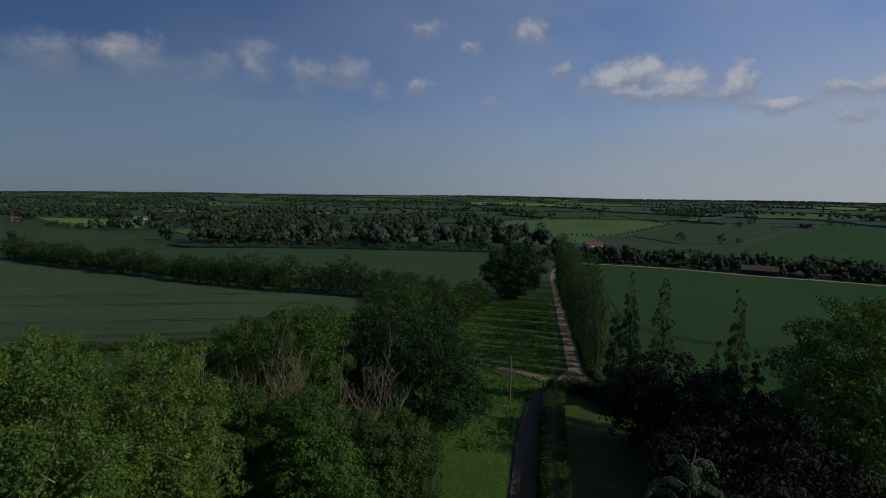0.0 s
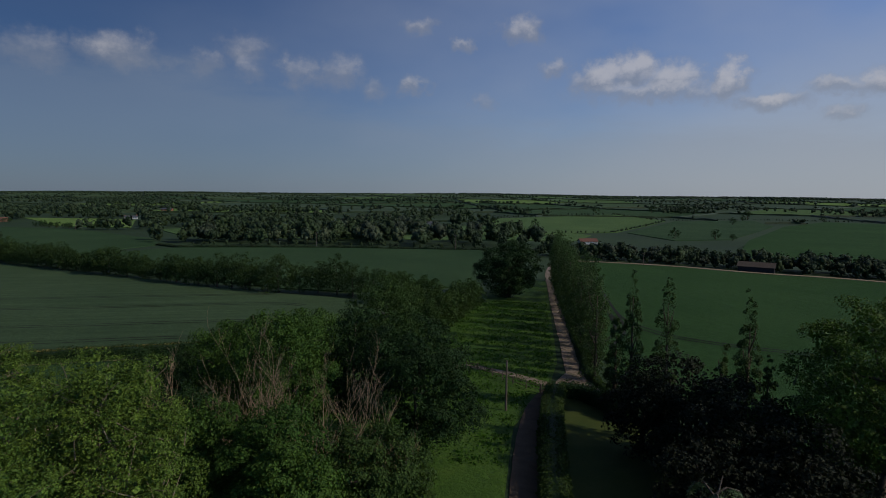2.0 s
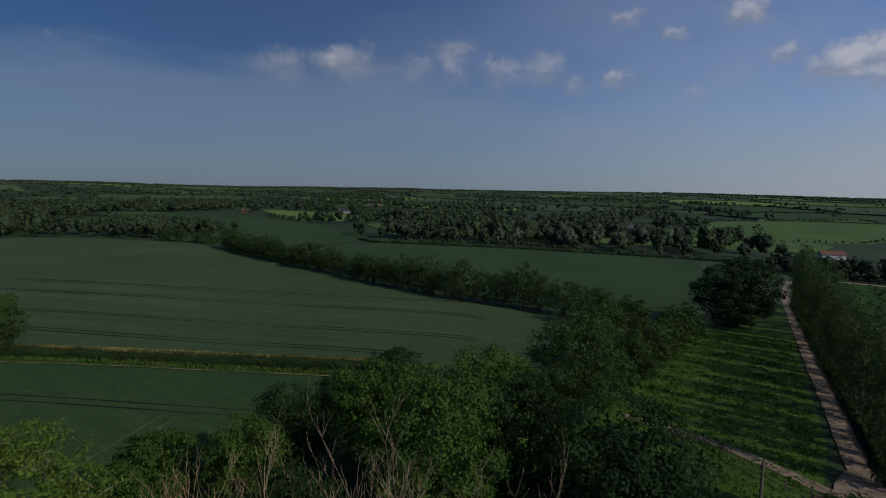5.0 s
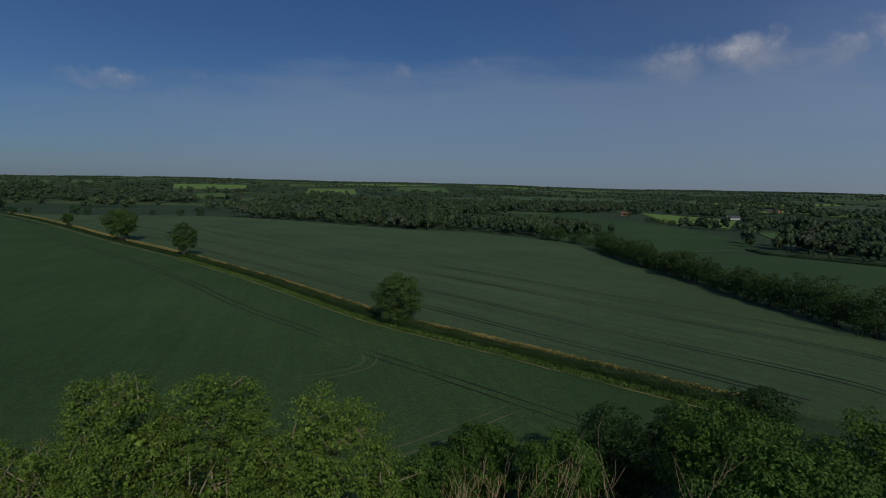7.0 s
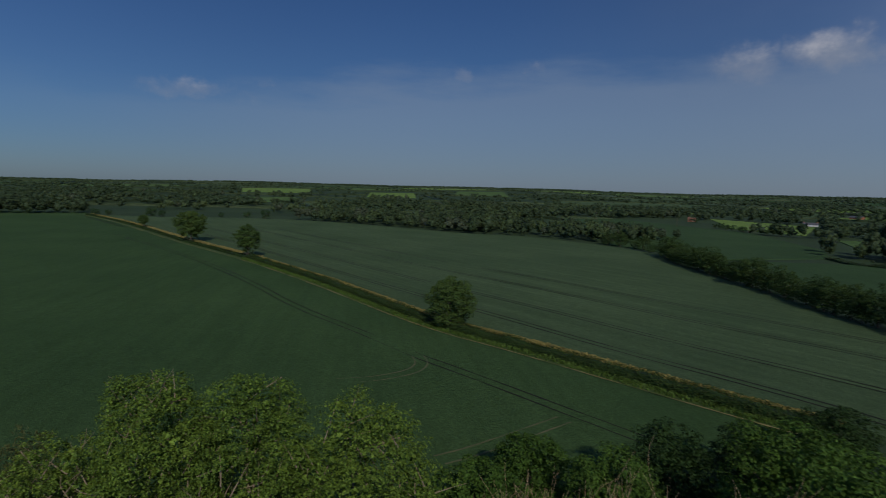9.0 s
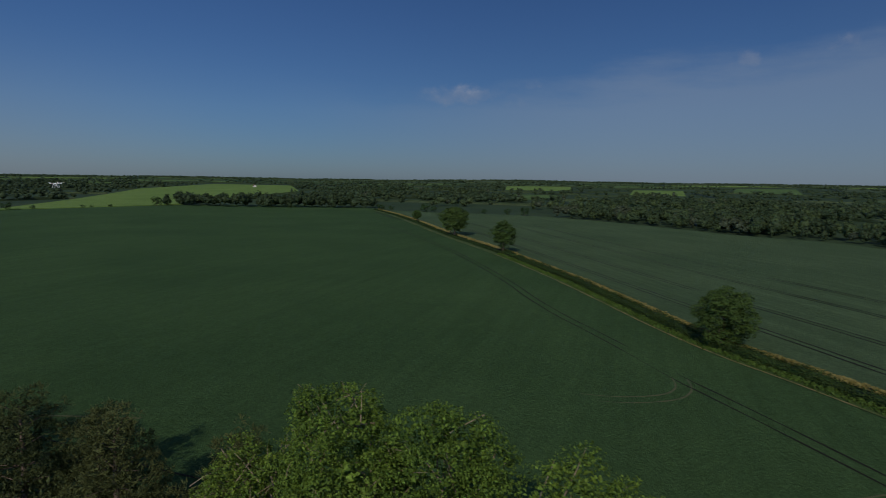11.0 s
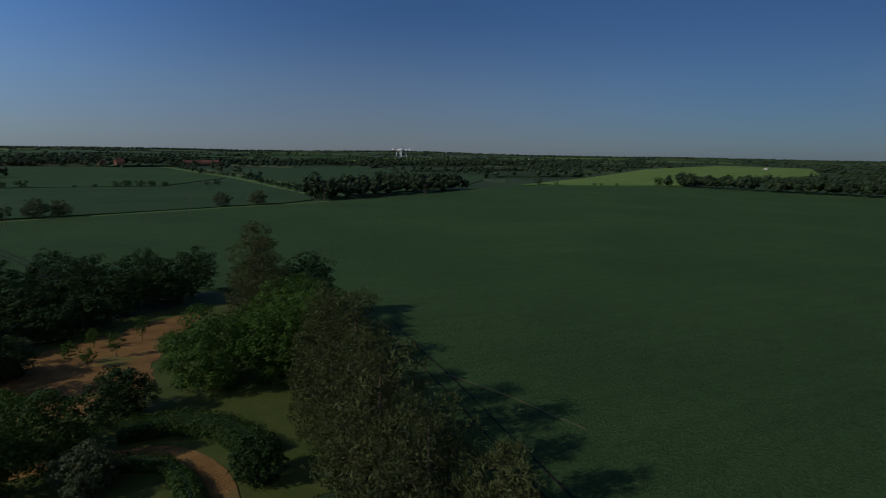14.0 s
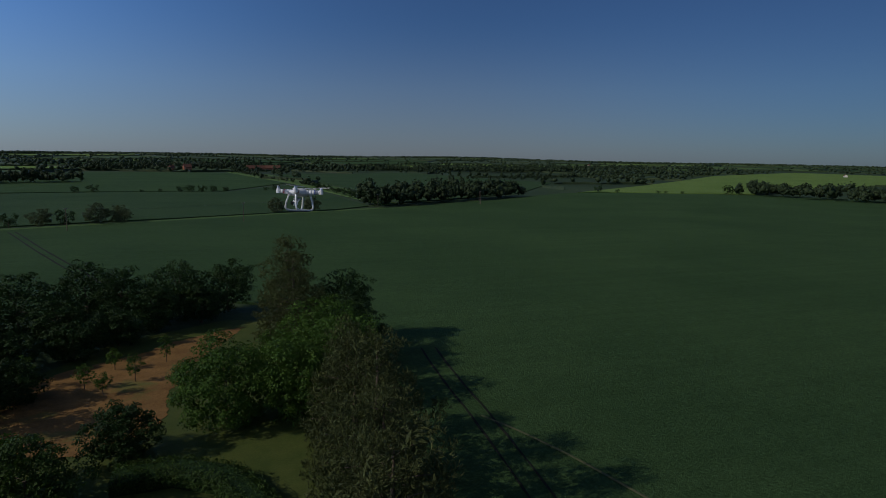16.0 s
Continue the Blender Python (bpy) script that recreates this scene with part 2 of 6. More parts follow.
def tube(V, F, path, radii, sides=6):
    """Append a tapered limb along path to the lists V and F."""
    base = len(V)
    path = [Vector(p) for p in path]
    for i, p in enumerate(path):
        d = (path[min(i + 1, len(path) - 1)] - path[max(i - 1, 0)]).normalized()
        a = d.orthogonal().normalized()
        c = d.cross(a)
        for k in range(sides):
            an = 2 * math.pi * k / sides
            V.append(p + (a * math.cos(an) + c * math.sin(an)) * radii[i])
    for i in range(len(path) - 1):
        for k in range(sides):
            F.append((base + i * sides + k, base + i * sides + (k + 1) % sides, base + (i + 1) * sides + (k + 1) % sides, base + (i + 1) * sides + k))
    F.append(tuple(base + (len(path) - 1) * sides + k for k in range(sides)))


def nodes_of(name):
    m = bpy.data.materials.new(name)
    m.use_nodes = True
    return m, m.node_tree.nodes, m.node_tree.links, m.node_tree.nodes["Principled BSDF"]


def noise_node(N, L, vec, scale, detail=4, rough=0.6):
    n = N.new("ShaderNodeTexNoise")
    n.inputs["Scale"].default_value, n.inputs["Detail"].default_value, n.inputs["Roughness"].default_value = scale, detail, rough
    L.new(vec, n.inputs["Vector"])
    return n.outputs["Fac"]


def ramp_node(N, L, fac, stops):
    r = N.new("ShaderNodeValToRGB")
    while len(r.color_ramp.elements) < len(stops):
        r.color_ramp.elements.new(0.5)
    for e, (pos, col) in zip(r.color_ramp.elements, stops):
        e.position, e.color = pos, (*col, 1)
    L.new(fac, r.inputs[0])
    return r.outputs[0]


def mix_node(N, L, fac, a, b, mode="MIX"):
    m = N.new("ShaderNodeMix")
    m.data_type, m.blend_type = "RGBA", mode
    for v, i in ((fac, "Factor"), (a, "A"), (b, "B")):
        if isinstance(v, (int, float)):
            m.inputs[i].default_value = v
        elif isinstance(v, tuple):
            m.inputs[i].default_value = (*v, 1)
        else:
            L.new(v, m.inputs[i])
    return m.outputs["Result"]


def leaf_material(name, dark, light, glow=0.35, patch=0.25, rough=0.48, mottle=3.2, vary=0.25, spec=0.13):
    """Foliage: every leaf its own tone, broad patches over the crown, light passing through."""
    m, N, L, P = nodes_of(name)
    geo = N.new("ShaderNodeNewGeometry")
    tc = N.new("ShaderNodeTexCoord")
    oi = N.new("ShaderNodeObjectInfo")
    mid = tuple((a + b) / 2 for a, b in zip(dark, light))
    col = ramp_node(N, L, geo.outputs["Random Per Island"], [(0.0, tuple(vary * a + (1 - vary) * b for a, b in zip(dark, mid))), (0.80 - 0.4 * vary, mid), (0.97, tuple(0.6 * a + 0.4 * b for a, b in zip(mid, light))), (1.0, light)])
    big = noise_node(N, L, tc.outputs["Object"], patch, 3)
    col = mix_node(N, L, 0.55, col, ramp_node(N, L, big, [(0.3, (0.55, 0.6, 0.5)), (0.7, (1.25, 1.2, 1.1))]), "MULTIPLY")
    col = mix_node(N, L, 0.5, col, ramp_node(N, L, oi.outputs["Random"], [(0.0, (0.72, 0.8, 0.75)), (1.0, (1.25, 1.15, 1.0))]), "MULTIPLY")
    fine = noise_node(N, L, tc.outputs["Object"], mottle, 5, 0.75)
    col = mix_node(N, L, 1.0, col, ramp_node(N, L, fine, [(0.35, (0.5, 0.5, 0.5)), (0.65, (1.42, 1.42, 1.42))]), "MULTIPLY")
    b = N.new("ShaderNodeBump")
    b.inputs["Strength"].default_value, b.inputs["Distance"].default_value = 1.0, 0.42 / mottle
    L.new(fine, b.inputs["Height"])
    L.new(b.outputs[0], P.inputs["Normal"])
    L.new(col, P.inputs["Base Color"])
    P.inputs["Roughness"].default_value = rough
    P.inputs["Specular IOR Level"].default_value = spec
    tr = N.new("ShaderNodeBsdfTranslucent")
    L.new(mix_node(N, L, 1.0, col, (1.1, 1.25, 0.6), "MULTIPLY"), tr.inputs[0])
    ms = N.new("ShaderNodeMixShader")
    ms.inputs[0].default_value = glow * 0.75
    L.new(P.outputs[0], ms.inputs[1])
    L.new(tr.outputs[0], ms.inputs[2])
    L.new(ms.outputs[0], N["Material Output"].inputs[0])
    return m


def surface_material(name, stops, scale, fine=30.0, rough=0.9, bump=0.3, dist=0.05, second=None, metal=0.0):
    """A rough natural surface: broad blotches, fine grain and relief."""
    m, N, L, P = nodes_of(name)
    tc = N.new("ShaderNodeTexCoord")
    col = ramp_node(N, L, noise_node(N, L, tc.outputs["Object"], scale, 6, 0.65), stops)
    grain = noise_node(N, L, tc.outputs["Object"], fine, 4, 0.7)
    col = mix_node(N, L, 0.6, col, ramp_node(N, L, grain, [(0.25, (0.55, 0.55, 0.55)), (0.75, (1.35, 1.35, 1.35))]), "MULTIPLY")
    if second:
        s2, c2, lo, hi = second
        col = mix_node(N, L, ramp_node(N, L, noise_node(N, L, tc.outputs["Object"], s2, 5, 0.6), [(lo, (0, 0, 0)), (hi, (1, 1, 1))]), col, c2)
    L.new(col, P.inputs["Base Color"])
    P.inputs["Roughness"].default_value, P.inputs["Metallic"].default_value = rough, metal
    P.inputs["Specular IOR Level"].default_value = 0.2
    b = N.new("ShaderNodeBump")
    b.inputs["Strength"].default_value, b.inputs["Distance"].default_value = bump, dist
    L.new(grain, b.inputs["Height"])
    L.new(b.outputs[0], P.inputs["Normal"])
    return m


def crop_material(name, dark, light, turn, rows=0.0, blotch=0.018):
    """Standing corn: drilled rows along one direction, broad patches, tufted relief."""
    m, N, L, P = nodes_of(name)
    tc = N.new("ShaderNodeTexCoord")
    mp = N.new("ShaderNodeMapping")
    mp.inputs["Rotation"].default_value = (0, 0, radians(turn))
    L.new(tc.outputs["Object"], mp.inputs[0])
    st = N.new("ShaderNodeMapping")
    st.inputs["Scale"].default_value = (0.012, 0.5, 1)
    L.new(mp.outputs[0], st.inputs[0])
    broad = noise_node(N, L, tc.outputs["Object"], blotch, 5, 0.6)
    streak = noise_node(N, L, st.outputs[0], 1.0, 4, 0.65)
    fine = noise_node(N, L, tc.outputs["Object"], 2.6, 5, 0.75)
    col = ramp_node(N, L, broad, [(0.3, dark), (0.7, light)])
    col = mix_node(N, L, 0.55 + rows, col, ramp_node(N, L, streak, [(0.3, (0.80, 0.82, 0.80)), (0.7, (1.16, 1.14, 1.14))]), "MULTIPLY")
    col = mix_node(N, L, 0.75, col, ramp_node(N, L, fine, [(0.3, (0.5, 0.52, 0.5)), (0.7, (1.45, 1.42, 1.4))]), "MULTIPLY")
    clump = noise_node(N, L, tc.outputs["Object"], 0.55, 4, 0.8)
    col = mix_node(N, L, 0.4, col, ramp_node(N, L, clump, [(0.32, (0.72, 0.74, 0.72)), (0.68, (1.28, 1.25, 1.27))]), "MULTIPLY")
    L.new(col, P.inputs["Base Color"])
    P.inputs["Roughness"].default_value = 0.95
    P.inputs["Specular IOR Level"].default_value = 0.06
    b = N.new("ShaderNodeBump")
    b.inputs["Strength"].default_value, b.inputs["Distance"].default_value = 0.9, 0.25
    L.new(fine, b.inputs["Height"])
    L.new(b.outputs[0], P.inputs["Normal"])
    return m


def plain_material(name, col, rough=0.5, metal=0.0, spec=0.5, vary=0.12, scale=6.0):
    m, N, L, P = nodes_of(name)
    tc = N.new("ShaderNodeTexCoord")
    n = noise_node(N, L, tc.outputs["Object"], scale, 4)
    L.new(mix_node(N, L, 1.0, col, ramp_node(N, L, n, [(0.3, (1 - vary,) * 3), (0.7, (1 + vary,) * 3)]), "MULTIPLY"), P.inputs["Base Color"])
    P.inputs["Roughness"].default_value, P.inputs["Metallic"].default_value = rough, metal
    P.inputs["Specular IOR Level"].default_value = spec
    return m


LEAF_ASPEN = leaf_material("leaf_aspen", (0.034, 0.072, 0.011), (0.185, 0.285, 0.048), 0.18, rough=0.42, vary=0.7, spec=0.18)
LEAF_GREEN = leaf_material("leaf_sycamore", (0.027, 0.066, 0.013), (0.105, 0.195, 0.038), 0.30)
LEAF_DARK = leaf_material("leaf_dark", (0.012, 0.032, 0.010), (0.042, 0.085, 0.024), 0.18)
LEAF_BEECH = leaf_material("leaf_copper", (0.014, 0.019, 0.010), (0.036, 0.040, 0.022), 0.14)
LEAF_OAK = leaf_material("leaf_oak", (0.028, 0.062, 0.016), (0.08, 0.135, 0.035), 0.3)
LEAF_POPLAR = leaf_material("leaf_poplar", (0.034, 0.070, 0.022), (0.095, 0.152, 0.048), 0.28)
LEAF_WILLOW = leaf_material("leaf_willow", (0.06, 0.085, 0.05), (0.14, 0.17, 0.10), 0.3)
LEAF_FAR_GREEN = leaf_material("leaf_far_green", (0.029, 0.051, 0.022), (0.073, 0.106, 0.044), 0.1, 0.05, mottle=0.7)
LEAF_FAR_GREY = leaf_material("leaf_far_grey", (0.040, 0.054, 0.034), (0.085, 0.104, 0.064), 0.1, 0.05, mottle=0.7)
LEAF_LANE = leaf_material("leaf_lane_oak", (0.030, 0.062, 0.016), (0.088, 0.140, 0.036), 0.26)
LEAF_THORN = leaf_material("leaf_hawthorn", (0.018, 0.040, 0.012), (0.056, 0.092, 0.026), 0.26)
LEAF_FAR = leaf_material("leaf_far", (0.022, 0.041, 0.020), (0.058, 0.084, 0.040), 0.1, 0.05, mottle=0.7)
FAR_MIX = (LEAF_FAR, LEAF_FAR_GREEN, LEAF_FAR_GREY)
LEAF_ROW = leaf_material("leaf_hedgerow", (0.019, 0.042, 0.012), (0.060, 0.102, 0.028), 0.24)
LEAF_HEDGE = leaf_material("leaf_hedge", (0.03, 0.06, 0.016), (0.10, 0.15, 0.04), 0.3, 0.3)
NEEDLE = leaf_material("pine_needles", (0.033, 0.046, 0.017), (0.112, 0.132, 0.052), 0.14, 0.3, 0.7)
NEEDLE_BLUE = leaf_material("cedar_needles", (0.030, 0.066, 0.024), (0.12, 0.18, 0.085), 0.15)
BARK = surface_material("bark", [(0.3, (0.06, 0.045, 0.032)), (0.7, (0.14, 0.11, 0.085))], 3, 20, 0.95, 0.6, 0.03)
BARK_PALE = surface_material("bark_pale", [(0.3, (0.15, 0.12, 0.08)), (0.7, (0.30, 0.245, 0.17))], 3, 20, 0.9, 0.4, 0.02)
DEADWOOD = surface_material("deadwood", [(0.3, (0.24, 0.165, 0.095)), (0.7, (0.44, 0.32, 0.20))], 4, 25, 0.9, 0.4, 0.02)
GRASS = surface_material("grass", [(0.25, (0.036, 0.080, 0.009)), (0.5, (0.054, 0.115, 0.013)), (0.8, (0.090, 0.150, 0.020))], 0.22, 2.2, 0.85, 1.0, 0.25)
TUFT = leaf_material("grass_blades", (0.030, 0.085, 0.010), (0.095, 0.20, 0.030), 0.35, 0.12)
LAWN = surface_material("lawn", [(0.25, (0.038, 0.066, 0.012)), (0.8, (0.092, 0.110, 0.026))], 0.25, 6.0, 0.85, 0.5, 0.05)
VERGE = surface_material("verge_grass", [(0.25, (0.034, 0.068, 0.015)), (0.8, (0.075, 0.115, 0.028))], 0.4, 5.0, 0.85, 0.8, 0.1)
DRYGRASS = surface_material("dry_grass", [(0.25, (0.17, 0.155, 0.060)), (0.8, (0.30, 0.255, 0.11))], 0.5, 4.0, 0.9, 0.8, 0.1, second=(0.12, (0.075, 0.10, 0.03), 0.5, 0.62))
GRAVEL = surface_material("gravel", [(0.3, (0.19, 0.14, 0.10)), (0.7, (0.34, 0.265, 0.20))], 0.8, 14, 0.95, 0.5, 0.03, second=(1.3, (0.12, 0.11, 0.06), 0.5, 0.62))
TARMAC = surface_material("tarmac", [(0.3, (0.085, 0.062, 0.042)), (0.7, (0.140, 0.104, 0.072))], 0.5, 22, 0.95, 0.3, 0.01, second=(0.35, (0.085, 0.075, 0.062), 0.55, 0.75))
SOIL = surface_material("dry_soil", [(0.3, (0.15, 0.082, 0.026)), (0.7, (0.275, 0.155, 0.054))], 0.35, 4.0, 0.95, 0.8, 0.12, second=(0.22, (0.13, 0.13, 0.035), 0.56, 0.70))
# soil darkened to near black: the shade inside sunken ruts, put into the colour
SHADED_RUT = surface_material("tramline_soil_shaded", [(0.3, (0.010, 0.014, 0.009)), (0.7, (0.020, 0.022, 0.014))], 0.5, 5, 0.95, 0.6, 0.05)
PALE_TRACK = surface_material("trodden_crop", [(0.3, (0.060, 0.085, 0.038)), (0.7, (0.12, 0.12, 0.06))], 0.5, 5, 0.95, 0.6, 0.05)
CROP_A = crop_material("wheat_blue_green", (0.036, 0.075, 0.028), (0.054, 0.102, 0.038), 12)
CROP_B = crop_material("wheat_north", (0.055, 0.094, 0.045), (0.079, 0.124, 0.060), -17, 0.3)
CROP_C = crop_material("wheat_valley", (0.035, 0.073, 0.030), (0.052, 0.095, 0.040), 20)
CROP_E = crop_material("wheat_east", (0.028, 0.071, 0.020), (0.043, 0.093, 0.028), 70)
CROP_LIGHT = crop_material("barley_light", (0.12, 0.20, 0.05), (0.16, 0.25, 0.07), 30)
CROP_MID = crop_material("barley_mid", (0.070, 0.130, 0.045), (0.105, 0.17, 0.058), 30)
WHITE_PLASTIC = plain_material("white_plastic", (0.80, 0.80, 0.80), 0.3)
GREY_PLASTIC = plain_material("grey_plastic", (0.25, 0.25, 0.27), 0.4)
DARK_PLASTIC = plain_material("dark_plastic", (0.03, 0.03, 0.035), 0.35)
RED_STRIPE = plain_material("red_stripe", (0.5, 0.03, 0.03), 0.4)
BLUE_STRIPE = plain_material("blue_stripe", (0.05, 0.10, 0.45), 0.4)
METAL = plain_material("motor_metal", (0.6, 0.6, 0.62), 0.3, 0.9)
GLASS_DARK = plain_material("lens_glass", (0.01, 0.01, 0.012), 0.08)
POLEWOOD = plain_material("pole_wood", (0.13, 0.10, 0.075), 0.9)
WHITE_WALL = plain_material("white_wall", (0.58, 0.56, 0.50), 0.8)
BRICK = surface_material("brick", [(0.3, (0.25, 0.10, 0.06)), (0.7, (0.36, 0.16, 0.10))], 0.6, 6, 0.9)
TILE = surface_material("roof_tile", [(0.3, (0.14, 0.065, 0.045)), (0.7, (0.22, 0.105, 0.075))], 0.5, 4, 0.85)
SLATE = surface_material("slate", [(0.3, (0.06, 0.06, 0.07)), (0.7, (0.12, 0.12, 0.13))], 0.5, 4, 0.7)
TIMBER_BLACK = surface_material("black_boards", [(0.3, (0.02, 0.02, 0.02)), (0.7, (0.045, 0.04, 0.038))], 1.5, 9, 0.8)
SOIL_BASE = surface_material("land", [(0.3, (0.022, 0.040, 0.017)), (0.5, (0.032, 0.060, 0.022)), (0.75, (0.050, 0.078, 0.030))], 0.006, 0.8, 0.9, 0.6, 0.2)


# ---- ground ----
def make_ground():
    rings = [0.0] + [6 * i for i in range(1, 16)] + [100 + 16 * i for i in range(20)]
    r = 430.0
    while r < 5600:
        rings.append(r)
        r *= 1.07
    sides = 144
    V, F = [(0, 0, ground_z(0, 0))], []
    for r in rings[1:]:
        for k in range(sides):
            a = 2 * math.pi * k / sides
            x, y = r * math.cos(a), r * math.sin(a)
            V.append((x, y, ground_z(x, y)))
    for k in range(sides):
        F.append((0, 1 + k, 1 + (k + 1) % sides))
    for i in range(len(rings) - 2):
        o = 1 + i * sides
        for k in range(sides):
            F.append((o + k, o + sides + k, o + sides + (k + 1) % sides, o + (k + 1) % sides))
    ob = mesh_object("ground", V, F, SOIL_BASE, smooth=True)
    tagged(ob, "gently rolling green farmland reaching to the horizon", "ground", kind="structure")


def sheet(name, poly, material, lift, label, category="field", cell=24.0, skirt=0.0, kind="structure", ragged=0.0):
    """A patch of land that follows the ground, raised by lift, with a skirt down to it."""
    if ragged:
        poly = [(x + ragged * noise.noise(Vector((x * 0.5, y * 0.5, 3))) + 0.5 * ragged * noise.noise(Vector((x * 1.7, y * 1.7, 5))), y + ragged * noise.noise(Vector((x * 0.5, y * 0.5, 9)))) for x, y in resample(poly + poly[:1], 0.6)[:-1]]
    bm = bmesh.new()
    bm.faces.new([bm.verts.new((x, y, 0)) for x, y in poly])
    bm.normal_update()
    bmesh.ops.triangulate(bm, faces=bm.faces[:], ngon_method="EAR_CLIP")
    for ax, no in ((0, (1, 0, 0)), (1, (0, 1, 0))):
        lo, hi = min(p[ax] for p in poly), max(p[ax] for p in poly)
        step = max(cell, (hi - lo) / 60)
        c = lo + step
        while c < hi:
            co = (c, 0, 0) if ax == 0 else (0, c, 0)
            bmesh.ops.bisect_plane(bm, geom=bm.verts[:] + bm.edges[:] + bm.faces[:], plane_co=co, plane_no=no, dist=1e-4)
            c += step
    for v in bm.verts:
        v.co.z = ground_z(v.co.x, v.co.y) + lift
    bmesh.ops.recalc_face_normals(bm, faces=bm.faces[:])
    if sum(f.normal.z for f in bm.faces) < 0:
        bmesh.ops.reverse_faces(bm, faces=bm.faces[:])
    if skirt:
        edges = [e for e in bm.edges if e.is_boundary]
        new_geom = bmesh.ops.extrude_edge_only(bm, edges=edges)["geom"]
        for v in new_geom:
            if isinstance(v, bmesh.types.BMVert):
                v.co.z -= skirt
    ob = part(name, bm, material)
    return tagged(ob, label, category, kind=kind)


def resample(line, step):
    out = []
    for (x0, y0), (x1, y1) in zip(line[:-1], line[1:]):
        n = max(1, int(math.hypot(x1 - x0, y1 - y0) / step))
        out += [(x0 + (x1 - x0) * i / n, y0 + (y1 - y0) * i / n) for i in range(n)]
    return out + [line[-1]]


def smooth_line(line, step, rounds=2):
    for _ in range(rounds):
        q = [line[0]]
        for a, b in zip(line[:-1], line[1:]):
            q += [(a[0] * 0.75 + b[0] * 0.25, a[1] * 0.75 + b[1] * 0.25), (a[0] * 0.25 + b[0] * 0.75, a[1] * 0.25 + b[1] * 0.75)]
        line = q + [line[-1]]
    return resample(line, step)


def sides_of(line):
    out = []
    for i, (x, y) in enumerate(line):
        a, b = line[max(i - 1, 0)], line[min(i + 1, len(line) - 1)]
        d = math.hypot(b[0] - a[0], b[1] - a[1]) or 1
        out.append((-(b[1] - a[1]) / d, (b[0] - a[0]) / d))
    return out


def ribbon(name, line, width, material, lift, label, category, step=3.0, wobble=0.0, shift=0.0, seed=1):
    line = smooth_line(line, step)
    nor = sides_of(line)
    rng = random.Random(seed)
    V, F = [], []
    for (x, y), (nx, ny) in zip(line, nor):
        for s in (-1, -0.33, 0.33, 1):
            o = shift + s * width / 2 + (rng.uniform(-wobble, wobble) if abs(s) == 1 else 0)
            px, py = x + nx * o, y + ny * o
            V.append((px, py, ground_z(px, py) + lift + (0.02 if abs(s) < 1 else 0)))
    for i in range(len(line) - 1):
        for j in range(3):
            F.append((i * 4 + j, i * 4 + j + 1, i * 4 + j + 5, i * 4 + j + 4))
    ob = mesh_object(name, V, F, material, smooth=True)
    return tagged(ob, label, category, kind="structure")


make_ground()
FIELD_A = [(-45.5, 66.7), (-59.3, 61.3), (-77.5, 52.1), (-104, 42.5), (-173, 25.4), (-271, -10.5), (-380, -51), (-477, -90), (-560, -108),
           (-580, -190), (-548, -290), (-490, -325), (-440, -365), (-385, -377), (-336, -358), (-290, -337), (-230, -316), (-170, -291),
           (-140, -280), (-84, -263), (-54, -252), (-20, -242), (0, -237), (60, -225), (70, -108), (0, -104), (-40, -104), (-57, -88),
           (-55, -66), (-50, -50), (-45, -36), (-41, -24), (-38, -8), (-36, 8), (-36, 24), (-38, 45), (-40, 60)]
FIELD_B = [(-45, 78), (-64, 70.5), (-80, 63.5), (-99, 54.5), (-157, 40.5), (-214, 21), (-284, -5.5), (-390, -38), (-456, -62), (-520, -86),
           (-497, -44), (-490, 20), (-482, 52), (-443, 106), (-379, 156), (-346, 196), (-295, 214), (-267, 220), (-237, 219), (-211, 198),
           (-140, 170), (-93, 149), (-63, 139), (-43, 135), (-26, 128), (-22, 100), (-30, 85)]
FIELD_C = [(-197, 297), (-111, 322), (-21, 330), (-6, 250), (-6, 168), (-43, 146), (-63, 149), (-93, 160), (-140, 182), (-195, 214), (-212, 250)]
FIELD_D = [(-650, 391), (-596, 462), (-402, 455), (-262, 367), (-222, 318), (-220, 240), (-240, 230), (-267, 230), (-300, 225), (-356, 265), (-480, 330)]
FIELD_E = [(24, 74), (22.5, 100), (22, 150), (21, 262), (43, 266), (73, 257), (102, 237), (128, 231), (150, 215), (230, 180), (230, 15), (70, 20), (33, 58)]
sheet("field_wheat", FIELD_A, CROP_A, 0.40, "wide blue-green wheat field with faint drill rows", skirt=0.6)
sheet("field_wheat", FIELD_B, CROP_B, 0.40, "grey-green wheat field with long tramlines beyond the hedge", skirt=0.6)
sheet("field_wheat", FIELD_C, CROP_C, 0.38, "green wheat field behind the tall hedgerow", skirt=0.6)
sheet("field_wheat", FIELD_D, CROP_C, 0.38, "smooth green crop on the slope below the farm", skirt=0.6)
sheet("field_wheat", FIELD_E, CROP_E, 0.38, "deep green crop beside the poplar avenue", skirt=0.6)
sheet("field_pasture", [(-629, 628), (-533, 642), (-475, 632), (-372, 488), (-460, 494), (-540, 560)], CROP_LIGHT, 0.5, "pale yellow-green meadow among distant trees", skirt=0.8)
sheet("field_barley", [(-45, 866), (152, 1082), (196, 870), (88, 572), (-8, 511), (-50, 680)], CROP_MID, 0.6, "lighter green barley on the far hillside", skirt=0.8)
sheet("field_wheat", [(98, 570), (206, 862), (330, 920), (300, 760), (170, 500), (120, 470)], CROP_C, 0.5, "dark green crop on the far hillside", skirt=0.8)
